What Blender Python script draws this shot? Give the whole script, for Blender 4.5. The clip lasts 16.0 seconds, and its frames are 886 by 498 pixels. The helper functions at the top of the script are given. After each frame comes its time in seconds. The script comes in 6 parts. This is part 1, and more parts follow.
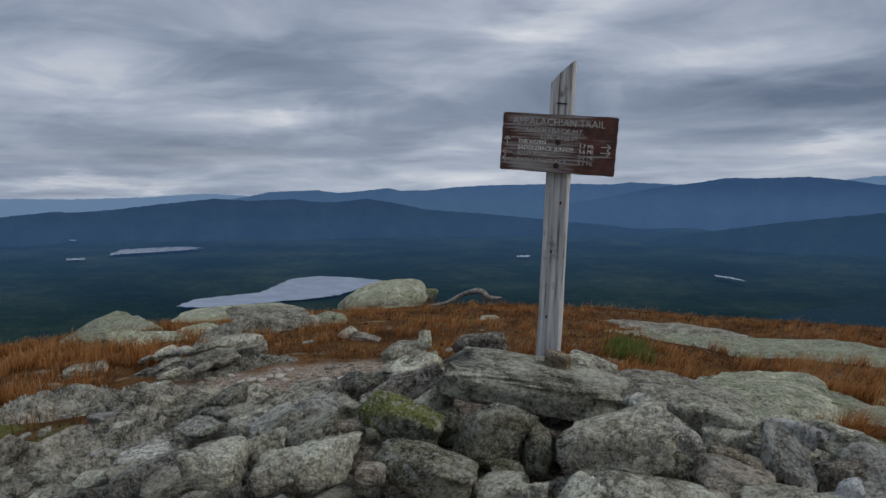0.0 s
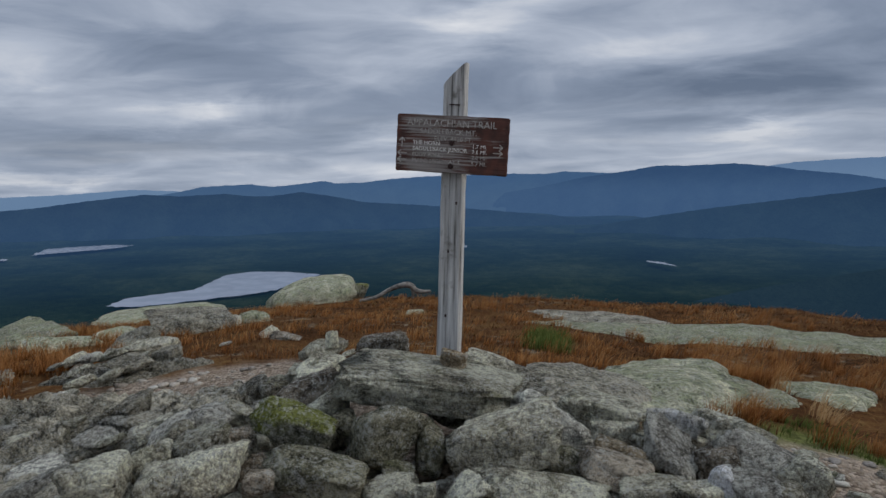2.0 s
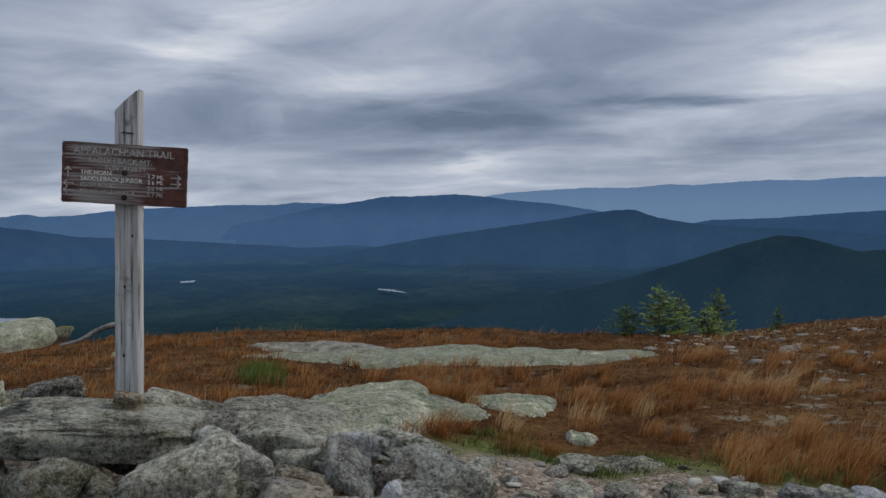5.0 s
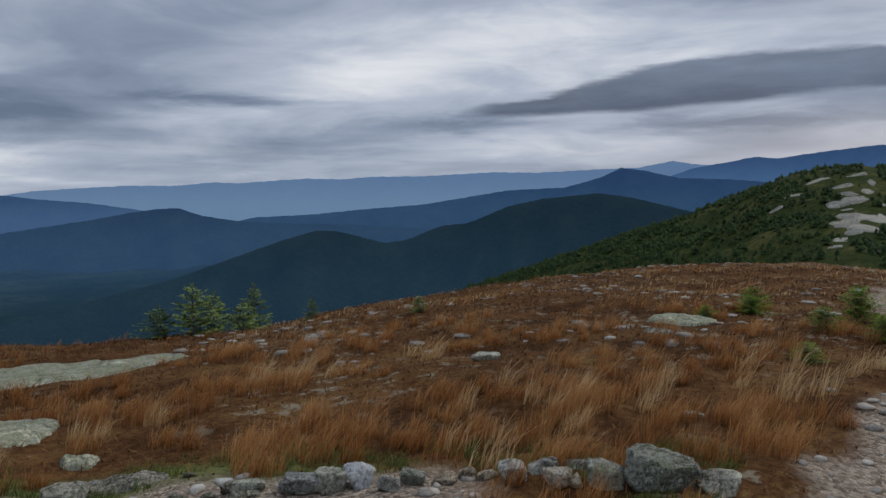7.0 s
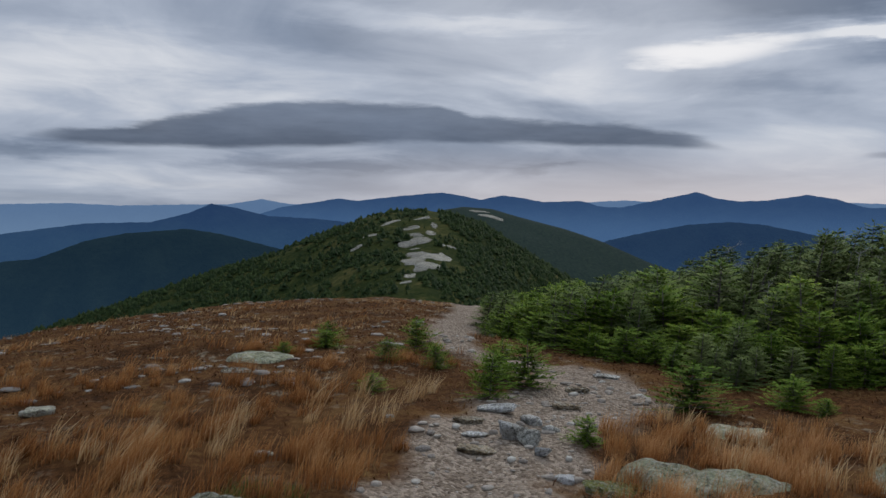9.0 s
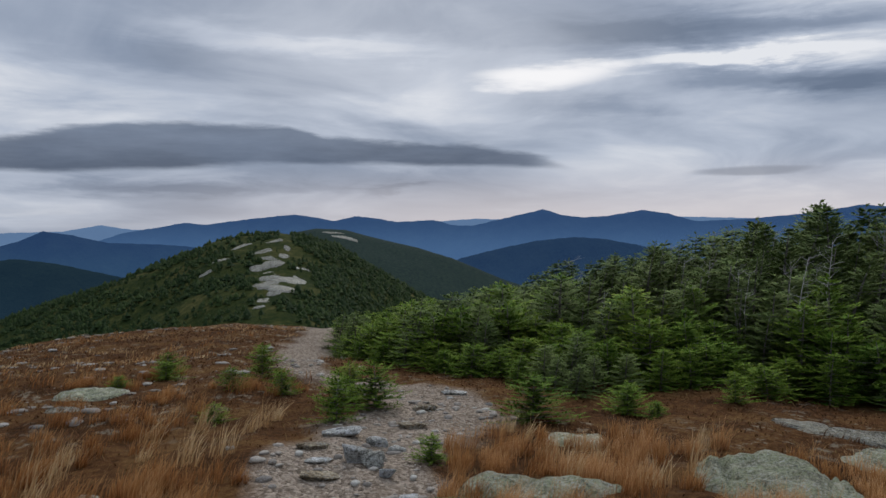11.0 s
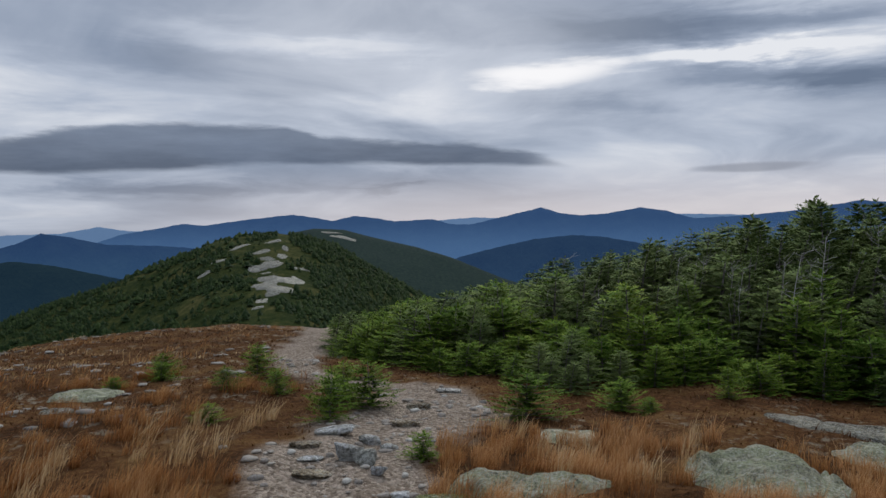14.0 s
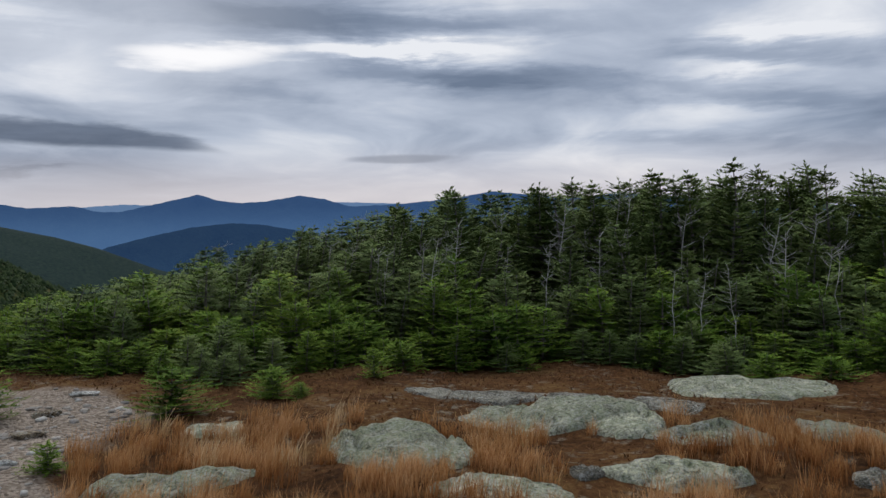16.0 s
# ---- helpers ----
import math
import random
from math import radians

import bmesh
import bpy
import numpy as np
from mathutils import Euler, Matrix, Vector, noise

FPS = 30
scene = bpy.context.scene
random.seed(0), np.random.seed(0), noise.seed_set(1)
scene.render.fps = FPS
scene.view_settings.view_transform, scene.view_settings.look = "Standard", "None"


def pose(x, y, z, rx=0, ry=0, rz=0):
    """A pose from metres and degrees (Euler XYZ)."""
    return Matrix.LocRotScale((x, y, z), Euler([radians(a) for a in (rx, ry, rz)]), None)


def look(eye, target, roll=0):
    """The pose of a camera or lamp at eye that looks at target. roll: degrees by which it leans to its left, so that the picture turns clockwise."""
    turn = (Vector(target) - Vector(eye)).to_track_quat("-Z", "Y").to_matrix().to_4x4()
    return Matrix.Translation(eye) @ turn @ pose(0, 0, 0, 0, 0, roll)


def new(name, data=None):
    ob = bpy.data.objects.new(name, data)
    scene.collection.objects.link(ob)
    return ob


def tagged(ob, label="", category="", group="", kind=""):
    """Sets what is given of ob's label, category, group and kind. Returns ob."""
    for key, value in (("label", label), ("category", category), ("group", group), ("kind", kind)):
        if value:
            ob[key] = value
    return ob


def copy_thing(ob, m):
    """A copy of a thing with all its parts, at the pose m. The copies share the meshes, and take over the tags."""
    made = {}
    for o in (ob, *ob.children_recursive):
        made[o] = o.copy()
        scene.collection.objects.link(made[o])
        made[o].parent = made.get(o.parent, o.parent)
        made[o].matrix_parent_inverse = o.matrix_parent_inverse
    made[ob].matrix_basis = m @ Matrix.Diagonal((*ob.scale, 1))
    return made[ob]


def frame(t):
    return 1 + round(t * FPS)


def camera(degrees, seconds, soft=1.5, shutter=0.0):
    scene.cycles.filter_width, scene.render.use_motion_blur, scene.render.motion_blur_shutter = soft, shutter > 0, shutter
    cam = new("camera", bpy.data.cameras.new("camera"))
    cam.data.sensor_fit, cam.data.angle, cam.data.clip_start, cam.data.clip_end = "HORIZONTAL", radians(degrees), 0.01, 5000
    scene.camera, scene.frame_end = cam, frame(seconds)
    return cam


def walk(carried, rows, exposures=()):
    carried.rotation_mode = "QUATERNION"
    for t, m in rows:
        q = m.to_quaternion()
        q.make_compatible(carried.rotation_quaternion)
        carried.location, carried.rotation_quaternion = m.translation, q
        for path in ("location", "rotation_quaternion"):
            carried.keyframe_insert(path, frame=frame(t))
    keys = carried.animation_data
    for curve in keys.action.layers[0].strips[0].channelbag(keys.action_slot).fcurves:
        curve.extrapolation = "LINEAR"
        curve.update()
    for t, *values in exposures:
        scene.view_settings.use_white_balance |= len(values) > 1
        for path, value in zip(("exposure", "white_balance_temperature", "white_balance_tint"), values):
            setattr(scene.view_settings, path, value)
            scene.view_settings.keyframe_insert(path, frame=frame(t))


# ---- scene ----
# ---- camera ----
cam = camera(58.35, 16.0)
# seconds, eye x, y, z, heading east of north, pitch, lean to the left
PATH = [
    (0.0, -0.000, 0.000, 1.500, 0.00, -5.65, 0.05),
    (0.5, 0.150, 0.006, 1.528, -0.44, -6.17, -0.18),
    (1.0, 0.248, 0.008, 1.518, 0.97, -5.87, -0.48),
    (1.5, 0.280, -0.002, 1.523, 1.97, -6.45, -0.90),
    (2.0, 0.203, -0.025, 1.549, 4.53, -6.29, -0.78),
    (2.5, 0.145, -0.057, 1.551, 5.59, -3.33, -0.28),
    (3.0, 0.122, -0.060, 1.543, 5.40, -3.58, -0.42),
    (3.2, 0.118, -0.068, 1.534, 7.05, -3.70, -0.29),
    (5.3, 0.487, -0.117, 1.545, 28.53, -4.58, -0.65),
    (5.5, 0.524, -0.105, 1.533, 32.30, -4.77, -0.48),
    (6.0, 0.609, -0.086, 1.519, 40.39, -4.94, -0.21),
    (6.5, 0.704, -0.090, 1.512, 48.27, -4.69, 0.06),
    (7.0, 0.795, -0.120, 1.507, 55.72, -4.83, -0.57),
    (7.5, 0.818, -0.109, 1.505, 65.19, -4.98, -0.32),
    (8.0, 0.831, -0.100, 1.503, 72.93, -4.23, 0.81),
    (8.5, 0.884, -0.166, 1.512, 76.54, -2.56, 0.97),
    (9.0, 0.921, -0.219, 1.517, 84.73, -2.00, 1.24),
    (9.5, 0.945, -0.259, 1.514, 85.84, -1.60, 1.10),
    (10.0, 0.965, -0.283, 1.509, 90.38, -1.42, 1.14),
    (10.2, 0.961, -0.296, 1.511, 92.49, -1.24, 0.96),
    (12.3, 0.929, -0.377, 1.522, 95.98, -0.20, -0.67),
    (12.5, 0.936, -0.378, 1.516, 95.76, -0.21, -0.70),
    (13.0, 0.932, -0.365, 1.509, 95.40, -0.60, -0.53),
    (13.5, 0.917, -0.366, 1.515, 94.93, -0.69, -0.59),
    (14.0, 0.916, -0.402, 1.511, 95.26, -0.51, -0.75),
    (14.5, 0.929, -0.434, 1.501, 98.04, -0.75, -0.76),
    (15.0, 0.938, -0.466, 1.509, 100.64, -1.74, -0.86),
    (15.5, 0.930, -0.490, 1.520, 113.32, -1.79, -1.10),
    (16.0, 0.888, -0.523, 1.508, 119.40, -1.76, -1.08),
]


def aim(x, y, z, heading, pitch, lean):
    a, p = radians(heading), radians(pitch)
    way = Vector((math.sin(a) * math.cos(p), math.cos(a) * math.cos(p), math.sin(p)))
    eye = Vector((x, y, z))
    return look(eye, eye + way, lean)


walk(cam, [(row[0], aim(*row[1:])) for row in PATH], exposures=[(0.0, -0.12), (2.0, -0.06), (3.2, 0.0), (6.5, -0.04), (7.5, 0.0), (8.5, -0.10), (9.5, -0.03), (13.0, 0.03), (15.0, 0.07), (16.0, 0.10)])

# ---- light ----
SUN_AZ, SUN_EL = 103.0, 38.0


class Graph:
    """Short hand for node trees."""

    def __init__(self, tree):
        self.tree = tree
        tree.nodes.clear()

    def put(self, n, key, value):
        if value is None:
            return
        if isinstance(value, bpy.types.NodeSocket):
            self.tree.links.new(value, n.inputs[key])
        else:
            n.inputs[key].default_value = value

    def math(self, op, a, b=None, c=None, clamp=False):
        n = self.tree.nodes.new("ShaderNodeMath")
        n.operation, n.use_clamp = op, clamp
        for i, v in enumerate((a, b, c)):
            self.put(n, i, v)
        return n.outputs[0]

    def vmath(self, op, a, b=None):
        n = self.tree.nodes.new("ShaderNodeVectorMath")
        n.operation = op
        self.put(n, 0, a), self.put(n, 1, b)
        return n.outputs["Value"] if op in ("DOT_PRODUCT", "LENGTH") else n.outputs["Vector"]

    def noise(self, vec, scale, detail=4.0, rough=0.55, distort=0.0):
        n = self.tree.nodes.new("ShaderNodeTexNoise")
        for key, v in (("Vector", vec), ("Scale", scale), ("Detail", detail), ("Roughness", rough), ("Distortion", distort)):
            self.put(n, key, v)
        return n.outputs["Fac"]

    def voronoi(self, vec, scale, feature="F1", out="Distance"):
        n = self.tree.nodes.new("ShaderNodeTexVoronoi")
        n.feature = feature
        self.put(n, "Vector", vec), self.put(n, "Scale", scale)
        return n.outputs[out]

    def ramp(self, fac, *stops):
        n = self.tree.nodes.new("ShaderNodeValToRGB")
        e = n.color_ramp.elements
        while len(e) < len(stops):
            e.new(0.5)
        for el, (p, c) in zip(e, stops):
            el.position, el.color = p, (c, c, c, 1) if isinstance(c, (int, float)) else (*c, 1)
        self.put(n, "Fac", fac)
        return n.outputs["Color"]

    def mix(self, fac, a, b, blend="MIX"):
        n = self.tree.nodes.new("ShaderNodeMix")
        n.data_type, n.blend_type = "RGBA", blend
        self.put(n, 0, fac)
        for key, v in ((6, a), (7, b)):
            self.put(n, key, (*v, 1) if isinstance(v, tuple) and len(v) == 3 else v)
        return n.outputs[2]

    def smooth(self, x, lo, hi):
        n = self.tree.nodes.new("ShaderNodeMapRange")
        n.interpolation_type = "SMOOTHSTEP"
        self.put(n, "Value", x), self.put(n, "From Min", lo), self.put(n, "From Max", hi)
        return n.outputs[0]

    def split(self, vec):
        n = self.tree.nodes.new("ShaderNodeSeparateXYZ")
        self.put(n, 0, vec)
        return n.outputs

    def join(self, x, y, z):
        n = self.tree.nodes.new("ShaderNodeCombineXYZ")
        for i, v in enumerate((x, y, z)):
            self.put(n, i, v)
        return n.outputs[0]


def make_sky():
    world = bpy.data.worlds.new("overcast_sky")
    scene.world = world
    world.use_nodes = True
    g = Graph(world.node_tree)
    coord = g.tree.nodes.new("ShaderNodeTexCoord")
    way = g.vmath("NORMALIZE", coord.outputs["Generated"])
    x, y, z = g.split(way)
    up = g.math("MAXIMUM", z, -0.08)
    az = g.math("MULTIPLY", g.math("ARCTAN2", x, y), 57.2958)
    el = g.math("MULTIPLY", g.math("ARCSINE", z), 57.2958)
    # a flat cloud deck seen in perspective, streaked along one direction
    low = g.math("ADD", up, 0.16)
    u, v = g.math("DIVIDE", x, low), g.math("DIVIDE", y, low)
    t = radians(-35)
    along = g.math("ADD", g.math("MULTIPLY", u, math.sin(t)), g.math("MULTIPLY", v, math.cos(t)))
    across = g.math("SUBTRACT", g.math("MULTIPLY", u, math.cos(t)), g.math("MULTIPLY", v, math.sin(t)))
    deck = g.join(g.math("MULTIPLY", along, 0.95), across, 0.0)
    warp = g.noise(deck, 0.7, 3)
    deck2 = g.join(g.math("ADD", g.math("MULTIPLY", along, 0.95), g.math("MULTIPLY", warp, 0.8)), g.math("ADD", across, g.math("MULTIPLY", warp, 0.5)), 3.1)
    big = g.noise(deck, 0.42, 4, 0.45, 0.6)
    fine = g.noise(deck2, 1.25, 7, 0.55, 0.5)
    cover = g.math("ADD", g.math("ADD", g.math("MULTIPLY", big, 0.36), g.math("MULTIPLY", fine, 0.30)), 0.17)
    # wisps that fray the edges of the single streaks
    fray = g.join(g.math("MULTIPLY", az, 0.07), g.math("MULTIPLY", el, 0.42), 2.0)
    wisp_a = g.math("MULTIPLY", g.math("SUBTRACT", g.noise(fray, 1.0, 6, 0.6, 0.4), 0.5), 9.0)
    wisp_e = g.math("MULTIPLY", g.math("SUBTRACT", g.noise(fray, 2.1, 6, 0.62, 0.3), 0.5), 2.6)
    az_w, el_w = g.math("ADD", az, wisp_a), g.math("ADD", el, wisp_e)
    tones = []

    def streak(a0, e0, ra, re, slope, amount):
        """One long soft bank of thicker or thinner cloud."""
        da = g.math("SUBTRACT", az_w, a0)
        p = g.math("MULTIPLY", da, 0.85 / ra)
        q = g.math("MULTIPLY", g.math("SUBTRACT", g.math("SUBTRACT", el_w, e0), g.math("MULTIPLY", da, slope)), 0.9 / re)
        d = g.math("ADD", g.math("MULTIPLY", p, p), g.math("MULTIPLY", q, q))
        tones.append(g.math("MULTIPLY", g.math("POWER", 2.718, g.math("MULTIPLY", d, -1.0)), amount))

    streak(-10.7, 8.43, 9.7, 3.06, -0.124, -0.075)
    streak(-22.2, 7.38, 4.6, 1.84, 0.130, 0.06)
    streak(7.5, 9.28, 5.6, 1.55, 0.329, 0.11)
    streak(-13.1, 3.44, 5.7, 0.73, 0.072, 0.09)
    streak(-20.6, 1.25, 8.4, 0.65, 0.038, -0.09)
    streak(0.2, 1.79, 3.6, 0.57, 0.138, 0.07)
    streak(22.2, 4.93, 6.6, 0.98, 0.061, -0.07)
    streak(20.8, 7.92, 7.6, 1.47, 0.066, 0.075)
    streak(-23.5, -0.83, 5.6, 0.29, -0.019, 0.1)
    streak(25.0, 1.89, 3.9, 0.49, 0.055, 0.09)
    streak(-6.6, 1.01, 11.2, 0.57, -0.046, -0.05)
    streak(-24.2, 2.97, 4.7, 0.82, -0.014, -0.04)
    streak(34.3, 9.89, 13.0, 1.84, 0.134, -0.055)
    streak(48.1, 6.73, 8.8, 1.84, 0.200, 0.07)
    streak(27.8, 4.77, 8.4, 0.90, 0.065, -0.05)
    streak(41.1, 5.80, 5.3, 0.33, 0.021, -0.09)
    streak(26.9, 2.13, 3.5, 0.49, 0.053, 0.06)
    streak(45.7, 2.43, 6.4, 0.57, 0.022, -0.07)
    streak(65.8, 10.59, 9.0, 1.63, 0.023, 0.10)
    streak(56.1, 4.01, 4.0, 0.41, 0.021, -0.08)
    streak(80.5, 13.95, 6.0, 0.90, -0.098, 0.09)
    streak(75.3, 12.12, 5.7, 1.43, 0.082, -0.05)
    streak(90.1, 13.75, 5.2, 0.65, -0.024, 0.1)
    streak(84.6, 10.29, 5.1, 0.90, -0.032, -0.03)
    streak(111.4, 14.62, 11.1, 1.14, -0.039, -0.11)
    streak(106.6, 9.48, 6.4, 0.82, -0.027, -0.07)
    streak(119.2, 10.48, 5.4, 0.90, -0.122, -0.09)
    streak(113.4, 12.14, 7.1, 0.41, -0.030, 0.1)
    streak(92.0, 9.4, 8.0, 1.0, -0.026, 0.08)
    streak(75.7, 3.82, 9.5, 0.37, 0.014, -0.1)
    streak(91.6, 4.02, 2.8, 0.20, 0.024, -0.08)
    streak(117.8, 13.88, 10.6, 0.82, -0.002, -0.09)
    streak(125.2, 10.39, 9.0, 0.73, -0.051, -0.1)
    streak(141.4, 10.88, 7.2, 0.73, -0.077, -0.09)
    streak(141.9, 8.03, 6.7, 0.73, -0.105, -0.09)
    streak(139.6, 9.94, 4.3, 0.37, -0.069, 0.08)
    streak(115.7, 12.33, 5.0, 0.41, -0.031, 0.09)
    streak(142.2, 12.04, 4.3, 0.57, -0.134, 0.08)
    streak(136.1, 6.90, 7.0, 1.06, -0.028, 0.05)
    streak(138.3, 5.20, 10.0, 0.49, -0.075, -0.04)
    streak(98.8, 9.25, 6.3, 1.06, -0.017, -0.02)
    for tone in tones:
        cover = g.math("ADD", cover, tone)
    cloud = g.ramp(cover, (0.36, (0.135, 0.178, 0.26)), (0.45, (0.25, 0.303, 0.405)), (0.53, (0.435, 0.49, 0.595)), (0.62, (0.77, 0.79, 0.835)))
    # thin streaks low over the horizon
    bands = g.noise(g.join(g.math("MULTIPLY", az, 0.06), g.math("MULTIPLY", el, 0.6), 0.0), 1.0, 6, 0.55)
    band_col = g.ramp(bands, (0.35, (0.26, 0.315, 0.41)), (0.5, (0.40, 0.46, 0.56)), (0.64, (0.62, 0.665, 0.74)))
    near_rim = g.math("SUBTRACT", 1.0, g.smooth(el, 1.0, 5.0))
    cloud = g.mix(g.math("MULTIPLY", near_rim, 0.35), cloud, band_col)
    # warm light under the deck towards the hidden sun
    toward = g.math("SUBTRACT", 1.0, g.smooth(g.math("ABSOLUTE", g.math("SUBTRACT", az, SUN_AZ + 12)), 10.0, 60.0))
    rim = g.math("MULTIPLY", g.math("SUBTRACT", 1.0, g.smooth(el, 1.0, 6.5)), toward)
    cloud = g.mix(g.math("MULTIPLY", rim, 0.75), cloud, (0.67, 0.61, 0.62))
    # broad brightness round the hidden sun
    s1 = g.math("DIVIDE", g.math("SUBTRACT", az, 93.0), 22.0)
    s2 = g.math("DIVIDE", g.math("SUBTRACT", el, 15.0), 10.0)
    halo = g.smooth(g.math("SUBTRACT", 1.0, g.math("ADD", g.math("MULTIPLY", s1, s1), g.math("MULTIPLY", s2, s2))), 0.0, 1.0)
    cloud = g.mix(g.math("MULTIPLY", halo, g.math("MULTIPLY", fine, 0.5)), cloud, (0.80, 0.815, 0.86))
    # long dark lens-shaped cloud
    wob = g.math("SUBTRACT", g.noise(g.join(g.math("MULTIPLY", az, 0.09), g.math("MULTIPLY", el, 0.5), 7.0), 1.0, 6, 0.6), 0.5)
    span = g.math("DIVIDE", g.math("SUBTRACT", az, 55.0), 50.0)
    top = g.math("MULTIPLY", g.ramp(span, (0.0, 0.46), (0.05, 0.52), (0.14, 0.60), (0.23, 0.71), (0.36, 0.82), (0.45, 0.855), (0.585, 0.85), (0.63, 0.77), (0.85, 0.73), (0.93, 0.65), (1.0, 0.52)), 10.0)
    low_edge = g.math("MULTIPLY", g.ramp(span, (0.0, 0.46), (0.1, 0.45), (0.27, 0.47), (0.5, 0.54), (0.72, 0.565), (0.85, 0.545), (1.0, 0.51)), 10.0)
    over = g.smooth(g.math("SUBTRACT", g.math("ADD", top, g.math("MULTIPLY", wob, 2.4)), el), -0.05, 0.5)
    under = g.smooth(g.math("SUBTRACT", el, g.math("ADD", low_edge, g.math("MULTIPLY", wob, 0.9))), -0.15, 0.35)
    lens = g.math("MULTIPLY", g.math("MULTIPLY", over, under), g.math("MULTIPLY", g.smooth(az, 56.0, 60.0), g.smooth(az, 105.5, 100.5)))
    b = g.math("DIVIDE", g.math("SUBTRACT", el, 6.6), 1.7)
    lens_col = g.ramp(g.math("ADD", g.math("ADD", g.math("MULTIPLY", wob, 1.6), 0.45), g.math("MULTIPLY", b, 0.22)), (0.15, (0.055, 0.077, 0.125)), (0.85, (0.150, 0.190, 0.270)))
    cloud = g.mix(g.math("MULTIPLY", lens, 0.86), cloud, lens_col)
    # small dark sliver
    a2 = g.math("DIVIDE", g.math("SUBTRACT", az, 116.5), 4.4)
    b2 = g.math("DIVIDE", g.math("SUBTRACT", g.math("ADD", el, g.math("MULTIPLY", wob, 0.5)), 4.75), 0.33)
    sliver = g.smooth(g.math("SUBTRACT", 1.0, g.math("ADD", g.math("MULTIPLY", a2, a2), g.math("MULTIPLY", b2, b2))), -0.1, 0.8)
    cloud = g.mix(g.math("MULTIPLY", sliver, 0.7), cloud, (0.25, 0.27, 0.33))
    # thin place in the deck where the light comes through
    d1 = g.math("DIVIDE", g.math("SUBTRACT", g.math("ADD", az, g.math("MULTIPLY", wob, 8.0)), 102.3), 4.6)
    d2 = g.math("DIVIDE", g.math("SUBTRACT", g.math("ADD", el, g.math("ADD", g.math("MULTIPLY", wob, 2.2), g.math("MULTIPLY", g.math("SUBTRACT", az, 102.3), -0.06))), 11.75), 0.8)
    gap = g.smooth(g.math("SUBTRACT", 1.0, g.math("ADD", g.math("MULTIPLY", d1, d1), g.math("MULTIPLY", d2, d2))), -1.2, 0.9)
    cloud = g.mix(g.math("MULTIPLY", gap, 0.9), cloud, (0.97, 0.96, 0.97))
    sky = g.tree.nodes.new("ShaderNodeTexSky")
    sky.sky_type, sky.sun_disc, sky.sun_elevation, sky.sun_rotation = "NISHITA", False, radians(SUN_EL), radians(SUN_AZ)
    blue = g.vmath("MULTIPLY", sky.outputs[0], (0.05, 0.05, 0.05))
    final = g.mix(0.97, blue, cloud)
    # the deck is thinner and brighter overhead, as under any overcast
    zenith = g.math("ADD", 1.0, g.math("MULTIPLY", g.smooth(el, 24.0, 75.0), 1.55))
    final = g.vmath("MULTIPLY", final, g.join(zenith, zenith, zenith))
    bg = g.tree.nodes.new("ShaderNodeBackground")
    g.put(bg, "Color", final)
    bg.inputs["Strength"].default_value = 1.0
    out = g.tree.nodes.new("ShaderNodeOutputWorld")
    g.tree.links.new(bg.outputs[0], out.inputs[0])


make_sky()
sun = new("sun", bpy.data.lights.new("sun", "SUN"))
sun.data.energy, sun.data.angle, sun.data.color = 1.4, radians(25), (1.0, 0.96, 0.9)
sun.matrix_world = look((60 * math.sin(radians(SUN_AZ)), 60 * math.cos(radians(SUN_AZ)), 60 * math.tan(radians(SUN_EL))), (0, 0, 0))


# ---- materials ----
def material(name):
    m = bpy.data.materials.new(name)
    m.use_nodes = True
    g = Graph(m.node_tree)
    bsdf = g.tree.nodes.new("ShaderNodeBsdfPrincipled")
    out = g.tree.nodes.new("ShaderNodeOutputMaterial")
    g.tree.links.new(bsdf.outputs[0], out.inputs[0])
    place = g.tree.nodes.new("ShaderNodeNewGeometry").outputs["Position"]
    local = g.tree.nodes.new("ShaderNodeTexCoord").outputs["Object"]
    return m, g, bsdf, place, local


def bump(g, bsdf, height, strength=0.5, distance=0.02):
    b = g.tree.nodes.new("ShaderNodeBump")
    g.put(b, "Height", height), g.put(b, "Strength", strength), g.put(b, "Distance", distance)
    g.tree.links.new(b.outputs[0], bsdf.inputs["Normal"])


